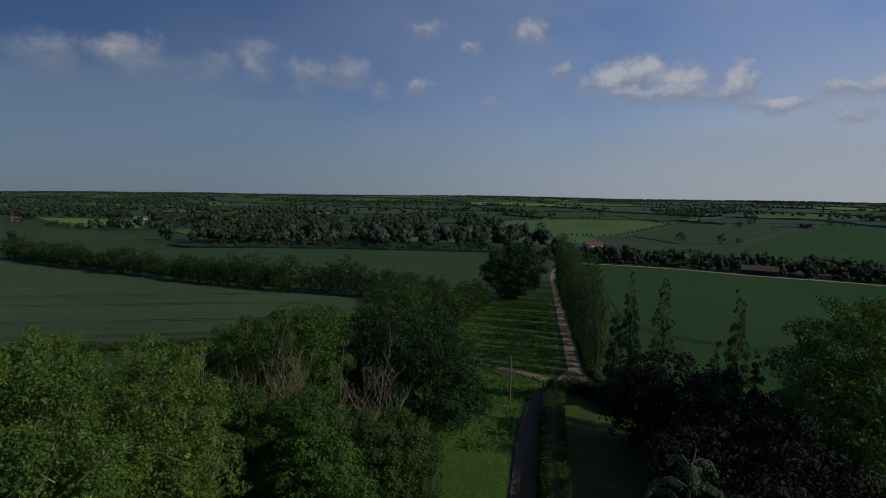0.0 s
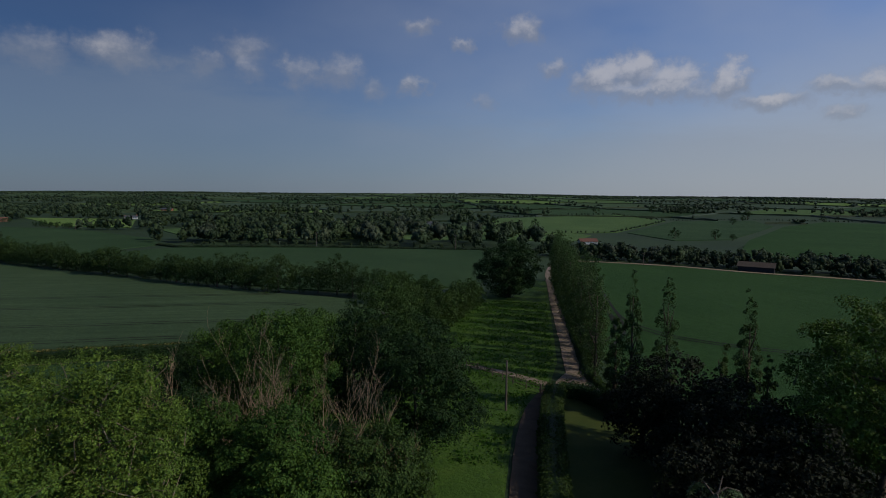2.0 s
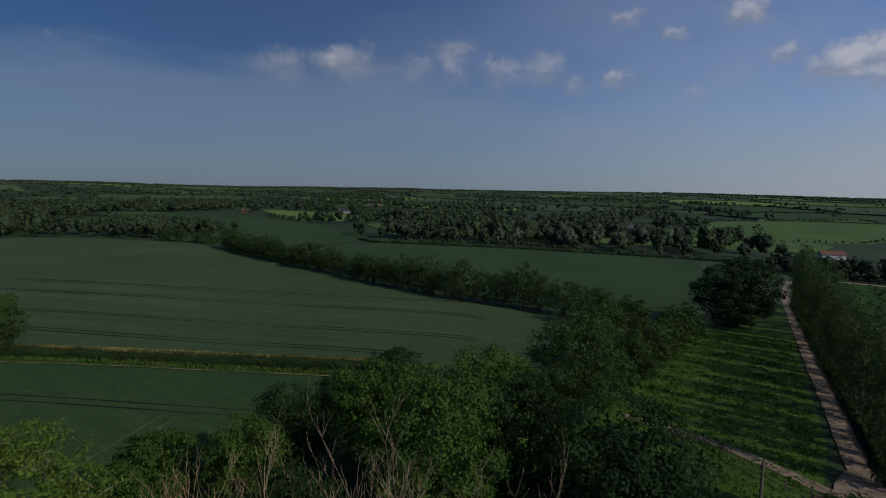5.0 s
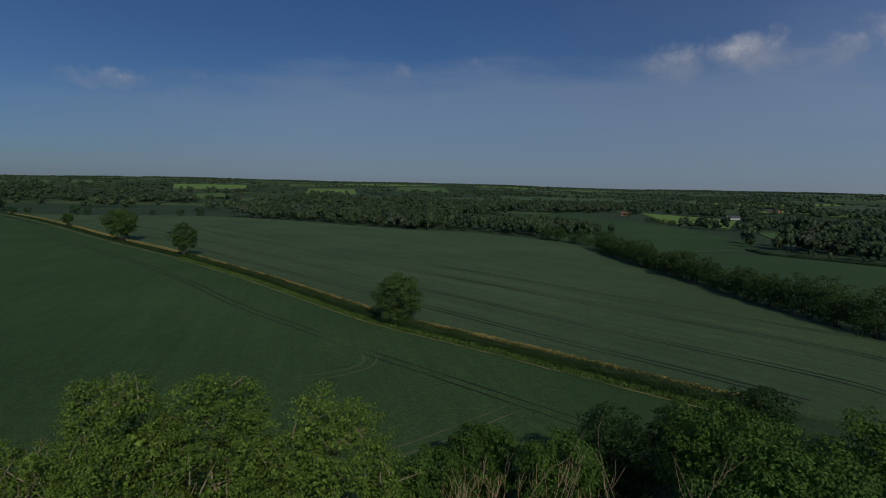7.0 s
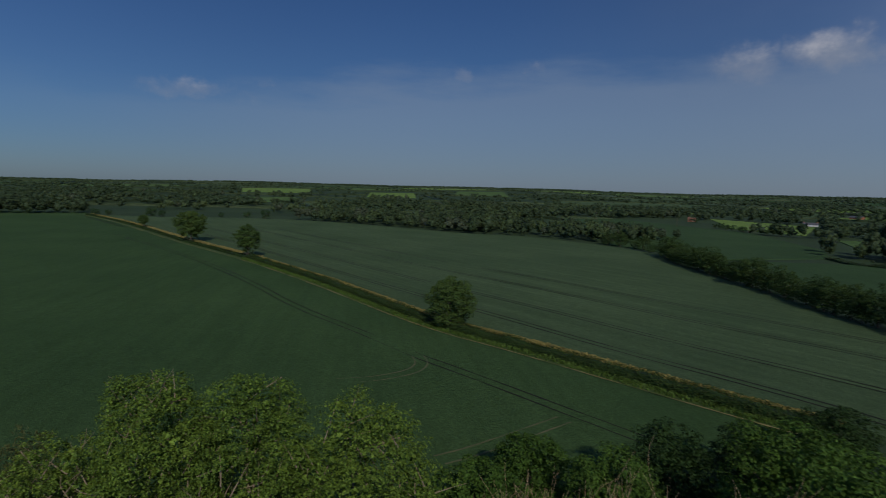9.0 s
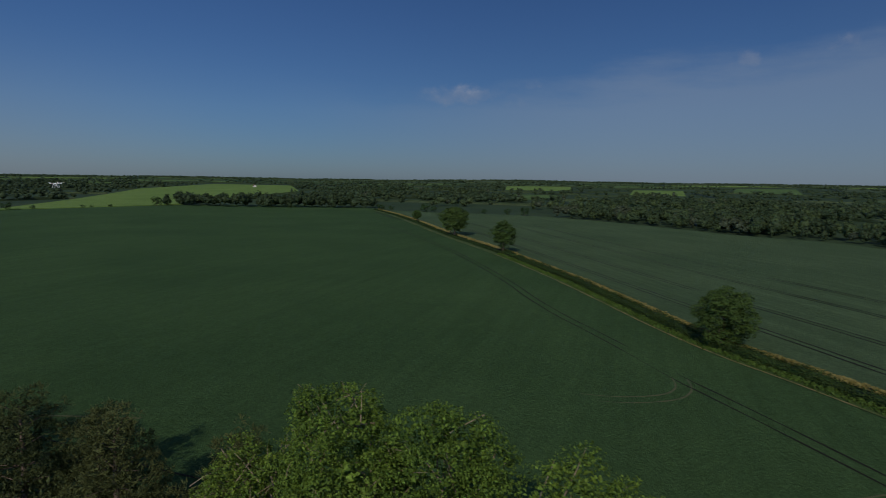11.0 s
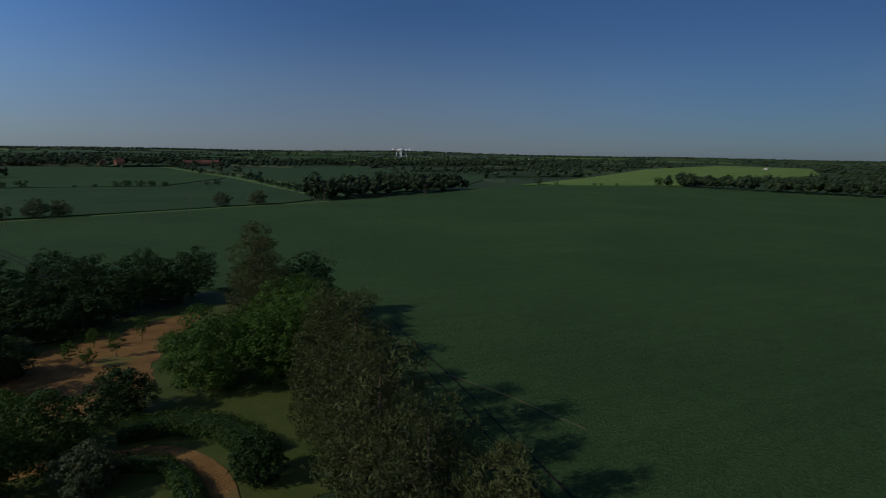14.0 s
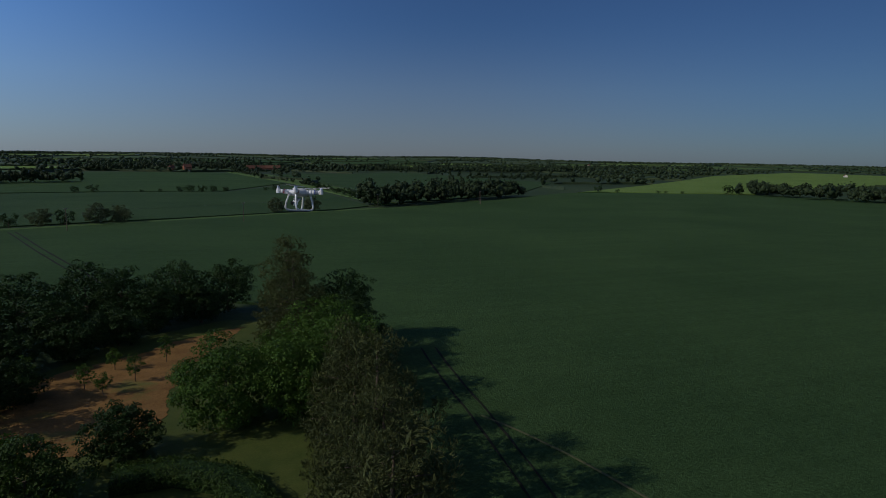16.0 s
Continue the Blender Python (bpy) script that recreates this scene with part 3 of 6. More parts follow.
sheet("field_wheat", [(182, 492), (310, 755), (420, 900), (700, 700), (420, 330), (200, 300), (120, 330)], CROP_E, 0.5, "broad dark green field across the valley", skirt=0.8)
sheet("field_barley", [(-403, -378), (-597, -461), (-1060, -675), (-1500, -750), (-1540, -552), (-1110, -380), (-620, -325), (-552, -300), (-490, -335), (-440, -374)],
      CROP_LIGHT, 0.7, "bright yellow-green barley field beyond the wheat", skirt=1.0)
sheet("field_wheat", [(30, -242), (-54, -260), (-140, -289), (-164, -306), (-178, -390), (-203, -560), (-120, -462), (-30, -465), (60, -455)], CROP_C, 0.5, "green field behind the willows", skirt=0.8)
sheet("field_wheat", [(60, -470), (-30, -472), (-116, -468), (-206, -600), (-216, -900), (-100, -930), (60, -860)], CROP_A, 0.5, "dark green field below the farm buildings", skirt=0.8)
sheet("field_pasture", [(-219, -950), (-211, -594), (-186, -388), (-176, -312), (-190, -318), (-229, -502), (-257, -840)], CROP_MID, 0.55, "grassy strip running up to the farm", skirt=0.8)
sheet("field_wheat", [(-198, -325), (-237, -500), (-266, -840), (-520, -920), (-540, -560), (-345, -390)], CROP_C, 0.5, "green field beside the small wood", skirt=0.8)

# garden and paddock round the house
sheet("paddock", [(-8, 28), (9.5, 28), (9.6, 50), (12, 62), (14, 68), (15.4, 80), (15.2, 190), (4, 190), (-4, 140), (-12, 100), (-20, 78), (-16, 50)],
      GRASS, 0.05, "lush bright grass paddock beside the gravel drive", "grass", 8.0)
sheet("lawn", [(14.5, 16), (14.8, 62), (19, 62), (26, 52), (34, 40), (40, 16)], LAWN, 0.05, "mown yellow-green lawn in dappled shade", "lawn", 8.0, ragged=0.4)
sheet("orchard_grass", [(-14, -30), (-10, -58), (-14, -72), (-24, -84), (-40, -90), (-52, -82), (-49, -56), (-44, -42), (-40, -26)], LAWN, 0.06,
      "rough green grass of the small orchard", "grass", 8.0)
sheet("orchard_soil", [(-12, -58), (-15.7, -54.0), (-20.2, -51.6), (-25, -53.5), (-27.4, -56.5), (-28.6, -62.3), (-32.6, -71.5), (-37.0, -77.6), (-41.6, -85), (-36.4, -83.6), (-31.6, -81.5), (-27, -78), (-22, -76), (-16, -73), (-12, -66)], SOIL, 0.10,
      "dry reddish brown soil between young fruit trees", "soil", 5.0, ragged=0.9)

# drives and tracks
SANDY = surface_material("sandy_earth", [(0.3, (0.24, 0.17, 0.10)), (0.7, (0.40, 0.31, 0.20))], 0.3, 2.0, 0.95, 0.5, 0.05)
ribbon("drive", [(11.3, -6), (11.2, 31), (11.2, 41), (11.5, 51), (12.6, 60), (14.6, 65.5)], 2.7, TARMAC, 0.10, "narrow dark tarmac drive edged by grass", "road", 2.0, 0.08)
ribbon("gravel_track", [(22.5, 61), (19.6, 65.8), (17.6, 72), (17.4, 82), (17.4, 97), (17.0, 123), (16.7, 150), (16.5, 183), (16.0, 214), (20, 262)], 2.3, GRAVEL, 0.12,
       "pale stony gravel track under a row of poplars", "track", 2.0, 0.2)
ribbon("gravel_branch", [(17.5, 66.5), (14.6, 66.8), (11.8, 69.0), (7.4, 72.0), (2.8, 74.2), (-6, 77)], 1.7, GRAVEL, 0.11, "thin gravel path along the paddock fence", "path", 2.0, 0.15)
sheet("gravel_junction", [(14.3, 64.6), (15.0, 69.6), (16.3, 73.5), (18.9, 73.5), (19.6, 68.5), (21.6, 63.6), (20.4, 62.4), (17.5, 64.2), (15.6, 63.2)], GRAVEL, 0.135, "worn gravel patch where the drives meet", "track", 2.0)
ribbon("sandy_track", [(26, 270), (43.1, 269), (73.3, 260.5), (102, 240), (128, 234.5), (150, 219)], 4.2, SANDY, 0.55, "sandy field track along the far hedge", "track", 4.0, 0.3)
ribbon("garden_path", [(-14, -43.5), (-18, -42.6), (-21.3, -42.0), (-25.2, -40.7), (-27.0, -37.3), (-27.5, -32.8), (-26, -27)], 1.9, SOIL, 0.13, "reddish gravel path curving through the garden", "path", 1.0, 0.06)
LANE = [(-40, 76), (-46.5, 72.7), (-64.4, 65.1), (-79.4, 58.5), (-99, 49.1), (-156, 34.5), (-213, 15.9), (-282, -10.5), (-380, -42), (-456, -70), (-527, -101)]
ribbon("verge", LANE, 2.6, VERGE, 0.36, "bright grass margin along the hedge bottom", "verge", 4.0, 0.25, shift=2.7)
ribbon("verge", LANE, 3.4, CROP_A, 0.385, "outer rows of the wheat beside the hedge margin", "verge", 4.0, 0.1, shift=5.6, seed=8)
ribbon("verge", LANE, 0.34, DRYGRASS, 0.52, "thin pale line of grass at the edge of the wheat", "verge", 4.0, 0.12, shift=4.2, seed=6)
ribbon("verge", LANE, 1.3, DRYGRASS, 0.47, "strip of dry tan grass beside the hedge", "verge", 4.0, 0.2, shift=-4.0, seed=4)


ribbon("verge", [(75, -222), (30, -231.5), (0, -237.5), (-20, -242.5), (-54, -252.5), (-84, -263.5), (-140, -280.5), (-166, -290)], 5.5, CROP_MID, 0.46, "bright grassy margin beyond the wide wheat field", "verge", 6.0, 0.5, seed=12)


# tramlines pressed into the crops, as flat ribbons; the dark colour includes the ruts' shade
def tramline(line, gauge=1.9, material=SHADED_RUT, width=0.26, label="dark tractor wheel tracks through standing wheat", lift=0.425):
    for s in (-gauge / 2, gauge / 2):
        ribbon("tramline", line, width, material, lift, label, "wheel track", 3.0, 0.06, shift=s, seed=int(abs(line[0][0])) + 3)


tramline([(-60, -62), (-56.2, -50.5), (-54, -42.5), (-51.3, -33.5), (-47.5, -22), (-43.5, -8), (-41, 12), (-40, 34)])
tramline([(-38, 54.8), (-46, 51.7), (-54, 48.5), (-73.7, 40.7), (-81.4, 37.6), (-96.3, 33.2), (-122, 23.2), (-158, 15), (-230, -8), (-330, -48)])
tramline([(-80, 38.2), (-76.6, 37.9), (-73.0, 35.9), (-71.2, 32.3), (-70.2, 28.2), (-70.4, 24)], material=PALE_TRACK)
tramline([(-44.7, 29.5), (-45.9, 34.2), (-48.3, 40.2), (-51, 47)], material=PALE_TRACK)
tramline([(-3, -228), (-4.4, -221.6), (-11.6, -184), (-17.3, -157), (-20.5, -143), (-24, -124)], width=0.5)
ribbon("tramline", [(-53.6, -41), (-54.6, -37), (-55.2, -33), (-55.6, -30), (-56, -22)], 0.3, PALE_TRACK, 0.43, "faint trodden line through the wheat", "wheel track", 2.0)
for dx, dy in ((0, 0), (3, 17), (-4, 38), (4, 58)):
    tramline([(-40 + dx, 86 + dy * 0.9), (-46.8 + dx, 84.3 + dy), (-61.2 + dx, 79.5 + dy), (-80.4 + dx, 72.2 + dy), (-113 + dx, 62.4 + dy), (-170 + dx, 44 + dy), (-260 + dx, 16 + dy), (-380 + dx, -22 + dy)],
             1.9, SHADED_RUT, 0.42)
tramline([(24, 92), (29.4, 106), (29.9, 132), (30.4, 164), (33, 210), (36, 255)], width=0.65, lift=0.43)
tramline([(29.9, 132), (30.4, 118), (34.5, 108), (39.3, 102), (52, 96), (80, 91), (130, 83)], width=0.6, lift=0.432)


# ---- trees ----
def crown_clumps(puffs, n, rng, lift=0.25, sub=9, size=(0.30, 0.52), core=0.66, pack=11, slim=0.8, bit=0.38, bulk=0.20):
    """A crown built of leafy clumps: places and directions for n outer leaves, and the leaves packed inside."""
    C0, R0 = np.array([p[0] for p in puffs], float), np.array([p[1] for p in puffs], float)
    d = sphere_dirs(len(C0) * sub, rng)
    d[:, 2] += 0.2
    d = unit(d)
    own = np.repeat(np.arange(len(C0)), sub)
    C = C0[own] + d * R0[own] * rng.uniform(0.66, 1.0, len(d))[:, None]
    R = R0[own] * rng.uniform(size[0], size[1], len(d))[:, None] * np.array([1.0, 1.0, 0.78])
    deep = np.zeros(len(C), bool)
    for k, (c, r) in enumerate(zip(C0, R0)):
        q = (C - c) / (r * 0.72)
        deep |= ((q * q).sum(1) < 1) & (own != k)
    C, R, own = C[~deep], R[~deep], own[~deep]
    area = R.prod(1) ** (2 / 3)
    pick = rng.choice(len(C), n, p=area / area.sum())
    d = sphere_dirs(n, rng)
    d[:, 2] += 0.35 + lift
    d = unit(d + 0.45 * unit(C[pick] - C0[own[pick]]))
    P = C[pick] + d * R[pick] * rng.uniform(0.70, 1.20, n)[:, None]
    D = unit(0.7 * d + 0.4 * unit(P - C0[own[pick]]) + np.array([0, 0, 0.15]))
    # leaves packed into every clump, so that the crown is not seen through
    K, S = np.concatenate([np.repeat(C, pack, 0), np.repeat(C0, 40, 0)]), np.concatenate([np.repeat(R, pack, 0), np.repeat(R0 * 0.95, 40, 0)])
    e = sphere_dirs(len(K), rng)
    I = K + e * S * (core * rng.uniform(0.2, 1.0, len(K)) ** 0.5)[:, None]
    fill = leaf_quads(I, e, np.concatenate([R[:, 0].repeat(pack) * bit, R0[:, 0].repeat(40) * bulk]), rng, slim=slim, jitter=0.5)
    return P, D, fill


def broad_puffs(h, r, base, rng, count=46, top=1.0, small=0.34):
    """Clumps over an uneven ovoid crown from height base to h."""
    cz, hz = (h + base) / 2, (h - base) / 2
    puffs = []
    for i in range(count):
        u = (i + 0.5) / count
        z = 1 - 2 * u
        a = i * 2.39996 + rng.uniform(-0.4, 0.4)
        s = math.sqrt(max(0, 1 - z * z))
        k = rng.uniform(0.56, 0.84)
        pr = r * small * rng.uniform(0.75, 1.25)
        puffs.append(((s * math.cos(a) * r * k, s * math.sin(a) * r * k, cz + z * hz * (0.80 if z > 0 else 0.78) * rng.uniform(0.9, 1.04)), (pr, pr, pr * rng.uniform(0.7, 0.95))))
    puffs.append(((0, 0, cz), (r * 0.5, r * 0.5, hz * 0.55)))
    return puffs


def trunk_mesh(h, r, base, puffs, rng, girth, limbs=10, sides=7):
    V, F = [], []
    lean = rng.uniform(-0.04, 0.04, 2) * h
    top = base + (h - base) * 0.62
    pts = [(lean[0] * t * t, lean[1] * t * t, -0.3 + (top + 0.3) * t) for t in (0, 0.03, 0.15, 0.35, 0.55, 0.75, 1.0)]
    tube(V, F, pts, [girth * k for k in (1.5, 1.15, 1.0, 0.85, 0.66, 0.45, 0.18)], sides)
    limb_list = []
    order = rng.permutation(len(puffs) - 1)[:limbs]
    for j in order:
        e = Vector(puffs[j][0])
        t = rng.uniform(0.3, 0.8)
        z0 = max(base * 0.75, min(top * 0.92, e.z - rng.uniform(0.1, 0.35) * (h - base)))
        s = Vector((lean[0] * t * t, lean[1] * t * t, z0))
        m = s.lerp(e, 0.5) + Vector((rng.uniform(-0.3, 0.3), rng.uniform(-0.3, 0.3), -0.06 * h))
        g = girth * rng.uniform(0.28, 0.45)
        LV, LF = [], []
        tube(LV, LF, [s, s.lerp(m, 0.6), m, m.lerp(e, 0.6), e + (e - m) * 0.25], [g, g * 0.8, g * 0.6, g * 0.4, g * 0.08], 5)
        limb_list.append((LV, LF))
    return V, F, limb_list


def place(ob, x, y, turn=0.0, scale=1.0, sink=0.0):
    ob.matrix_basis = pose(x, y, ground_z(x, y) - sink, 0, 0, turn) @ Matrix.Diagonal((scale, scale, scale, 1))
    return ob


def broadleaf(name, label, x, y, h, r, leafmat, seed, n=9000, leaf=0.26, base=0.5, girth=0.22, count=46, bark=BARK, category="tree", small=0.34, twigs=0, group="", jitter=0.34, lift=0.1, sub=9, limbs=8, core=0.66):
    rng = np.random.default_rng(seed)
    puffs = broad_puffs(h, r, base, rng, count, small=small)
    P, D, fill = crown_clumps(puffs, n, rng, lift, sub, core=core, pack=11 if leaf < 0.25 else 6, bit=0.38 if leaf < 0.25 else 0.5)
    root = new(name)
    V, F, limb_list = trunk_mesh(h, r, base, puffs, rng, girth, limbs)
    mesh_object("trunk", V, F, bark, root, smooth=True)
    for LV, LF in limb_list:
        mesh_object("limb", LV, LF, bark, root, smooth=True)
    c = new("crown", quads_mesh("crown", np.concatenate([leaf_quads(P, D, leaf, rng, jitter=jitter), fill]), leafmat))
    c.parent = root
    if twigs:
        V, F = [], []
        for _ in range(twigs):
            i = rng.integers(len(P))
            p, d = Vector(P[i]), Vector(unit(D[i]))
            d = (d + Vector((rng.normal(0, 0.4), rng.normal(0, 0.4), 0.35))).normalized()
            ln = rng.uniform(0.9, 2.4)
            tube(V, F, [p - d * ln * 0.9, p - d * ln * 0.3 + Vector((rng.normal(0, 0.1), rng.normal(0, 0.1), 0)), p + d * ln * 0.16], [0.034, 0.02, 0.006], 4)
        tagged(mesh_object("twig_tangle", V, F, BARK_PALE, root, "thin pale twigs poking out of the leaves"), kind="stuff")
    place(root, x, y, rng.uniform(0, 360))
    return tagged(root, label, category, group)


def poplar(x, y, h, r, seed, label, group="", n=3200, leaf=0.24):
    rng = np.random.default_rng(seed)
    puffs = []
    z = 1.0
    while z < h - 0.4:
        f = z / h
        w = r * min(1.0, 0.72 + f * 1.4) * (1 - max(0, f - 0.55) / 0.45 * 0.62) * rng.uniform(0.85, 1.12)
        for _ in range(3):
            a = rng.uniform(0, 6.283)
            puffs.append(((math.cos(a) * w * 0.42, math.sin(a) * w * 0.42, z + rng.uniform(-0.4, 0.4)), (w * 0.68, w * 0.68, w * 0.62 + 0.85)))
        z += 0.8
    puffs.append(((rng.uniform(-0.1, 0.1), rng.uniform(-0.1, 0.1), h - 0.7), (0.3, 0.3, 0.8)))
    P, D, fill = crown_clumps(puffs, n, rng, 0.6, 4, (0.42, 0.66), 0.8, 8)
    root = new("lombardy_poplar")
    V, F = [], []
    tube(V, F, [(0, 0, -0.3), (0, 0, 0.8), (0.05, 0, h * 0.4), (0, 0.05, h * 0.85)], [0.35, 0.26, 0.18, 0.04], 6)
    mesh_object("trunk", V, F, BARK, root, smooth=True)
    for _ in range(8):
        V, F = [], []
        a, z0 = rng.uniform(0, 6.283), rng.uniform(0.1, 0.7) * h
        e = Vector((math.cos(a) * r * 0.6, math.sin(a) * r * 0.6, z0 + h * 0.18))
        tube(V, F, [(0, 0, z0), Vector((0, 0, z0)).lerp(e, 0.5) + Vector((math.cos(a), math.sin(a), 0)) * 0.15, e], [0.09, 0.06, 0.015], 4)
        mesh_object("branch", V, F, BARK, root, smooth=True)
    c = new("crown", quads_mesh("crown", np.concatenate([leaf_quads(P, D, leaf, rng, jitter=0.4), fill]), LEAF_POPLAR))
    c.parent = root
    place(root, x, y, rng.uniform(0, 360))
    return tagged(root, label, "tree", group)


def pine(x, y, h, r, seed, label, group="pines along the field edge", n=2500):
    """Scots pine: broken crown of level boughs, each topped by tufts of upright needles."""
    rng = np.random.default_rng(seed)
    root = new("pine_tree")
    V, F = [], []
    tube(V, F, [(0, 0, -0.3), (0, 0, 0.5), (0.1, 0, h * 0.4), (0.0, 0.12, h * 0.75), (0.05, 0.05, h * 0.95)], [0.34, 0.26, 0.21, 0.13, 0.03], 7)
    mesh_object("trunk", V, F, BARK, root, smooth=True)
    puffs = []
    z = h * 0.10
    while z < h * 0.96:
        f = z / h
        w = r * (1.0 - max(0, (f - 0.40) / 0.60) ** 1.5 * 0.80)
        count = max(3, int(7 * w / r))
        for k in range(count):
            a = 6.283 * k / count + rng.uniform(-0.5, 0.5)
            reach = w * rng.uniform(0.45, 0.95)
            e = Vector((math.cos(a) * reach, math.sin(a) * reach, z + rng.uniform(-0.3, 0.5)))
            V, F = [], []
            tube(V, F, [(0, 0, z - 0.4), Vector((0, 0, z - 0.3)).lerp(e, 0.55), e], [0.045, 0.03, 0.01], 4)
            mesh_object("bough", V, F, BARK, root, smooth=True)
            pr = 0.27 * r * rng.uniform(0.7, 1.3)
            puffs.append((tuple(e), (pr, pr, pr * rng.uniform(0.6, 0.85))))
        puffs.append(((0, 0, z), (w * 0.42, w * 0.42, h * 0.06)))
        z += h * 0.085
    puffs.append(((0, 0, h * 0.95), (0.16 * r, 0.16 * r, 0.6)))
    P, D, fill = crown_clumps(puffs, n, rng, 0.5, 6, (0.30, 0.50), 0.85, 15, 0.28, 0.55, 0.42)
    D = unit(unit(D) * 0.7 + np.array([0, 0, 0.8]))
    per = 5
    A = np.repeat(P, per, 0) + rng.normal(0, 0.05, (n * per, 3))
    axis = unit(np.repeat(D, per, 0) + rng.normal(0, 0.45, (n * per, 3)))
    ln = rng.uniform(0.14, 0.38, n * per)[:, None]
    side = unit(np.cross(axis, rng.normal(0, 1, axis.shape))) * 0.022
    Q = np.stack([A - side, A + axis * ln * 0.6 - side, A + axis * ln, A + axis * ln * 0.55 + side * 1.3], 1)
    c = new("crown", quads_mesh("crown", np.concatenate([Q, fill]), NEEDLE))
    c.parent = root
    place(root, x, y, rng.uniform(0, 360))
    return tagged(root, label, "tree", group)


def dead_tree(x, y, h, seed, label, spread=0.42):
    rng = random.Random(seed)

    def grow(V, F, p, d, ln, g, depth):
        pts, rad = [p], [g]
        q = p.copy()
        for i in range(4):
            d = (d + Vector((rng.uniform(-0.2, 0.2), rng.uniform(-0.2, 0.2), rng.uniform(0.0, 0.16)))).normalized()
            q = q + d * ln / 4
            pts.append(q.copy())
            rad.append(g * (1 - 0.2 * (i + 1)) + 0.004)
        tube(V, F, pts, rad, 6 if depth == 0 else 4)
        if depth < 2 or (depth == 2 and rng.random() < 0.6):
            for k in range(6 if depth == 0 else 4):
                i = rng.randint(1, 4)
                nd = (d + Vector((rng.uniform(-1, 1), rng.uniform(-1, 1), rng.uniform(0.0, 0.8))) * 0.9).normalized()
                grow(V, F, pts[i], nd, ln * rng.uniform(0.35, 0.62), rad[i] * 0.6, depth + 1)

    root = new("dead_tree")
    n_stems = 4
    for k in range(n_stems):
        a = k * 2.1 + rng.uniform(0, 1)
        V, F = [], []
        grow(V, F, Vector((math.cos(a) * 0.3, math.sin(a) * 0.3, -0.2)), Vector((math.cos(a) * spread, math.sin(a) * spread, 1)).normalized(), h * rng.uniform(0.55, 0.75), 0.12, 0)
        mesh_object("stem", V, F, DEADWOOD, root)
    place(root, x, y)
    return tagged(root, label, "dead tree")


def cedar(x, y, h, r, seed, label):
    """Deodar: long level boughs whose tips hang down, grey-green."""
    rng = np.random.default_rng(seed)
    root = new("deodar_cedar")
    V, F, Ps, Ds = [], [], [], []
    tube(V, F, [(0, 0, -0.3), (0, 0, h * 0.5), (0.1, 0.1, h * 0.9), (0.35, 0.1, h)], [0.3, 0.2, 0.07, 0.02], 7)
    z, k = h * 0.12, 0
    while z < h * 0.97:
        f = z / h
        for _ in range(3):
            a = k * 2.4 + rng.uniform(-0.3, 0.3)
            k += 1
            reach = r * (1 - f) ** 0.7 * rng.uniform(0.75, 1.15) + 0.7
            o = Vector((math.cos(a), math.sin(a), 0))
            pts = [Vector((0, 0, z)), o * reach * 0.4 + Vector((0, 0, z + reach * 0.24)), o * reach * 0.8 + Vector((0, 0, z + reach * 0.12)), o * reach + Vector((0, 0, z - reach * 0.28))]
            tube(V, F, pts, [0.06, 0.045, 0.03, 0.01], 4)
            for s in np.linspace(0.15, 1, int(14 + reach * 12)):
                i = min(int(s * 3), 2)
                p = pts[i].lerp(pts[i + 1], s * 3 - i)
                for _ in range(12):
                    w = (1 - 0.7 * s) * 0.34 + 0.06
                    u = rng.normal(0, w * 0.55)
                    q = p + Vector((-o.y * u, o.x * u, -abs(u) * 0.6 - abs(rng.normal(0, 0.10))))
                    Ps.append(tuple(q))
                    Ds.append((-o.y * u * 2 + o.x * 0.4, o.x * u * 2 + o.y * 0.4, 0.9))
        z += h * 0.09
    mesh_object("trunk", V, F, BARK, root, smooth=True)
    P, D = np.array(Ps), np.array(Ds, float)
    c = new("crown", quads_mesh("crown", leaf_quads(P, D, 0.26, rng, slim=0.16, jitter=0.35), NEEDLE_BLUE))
    c.parent = root
    place(root, x, y)
    return tagged(root, label, "tree")


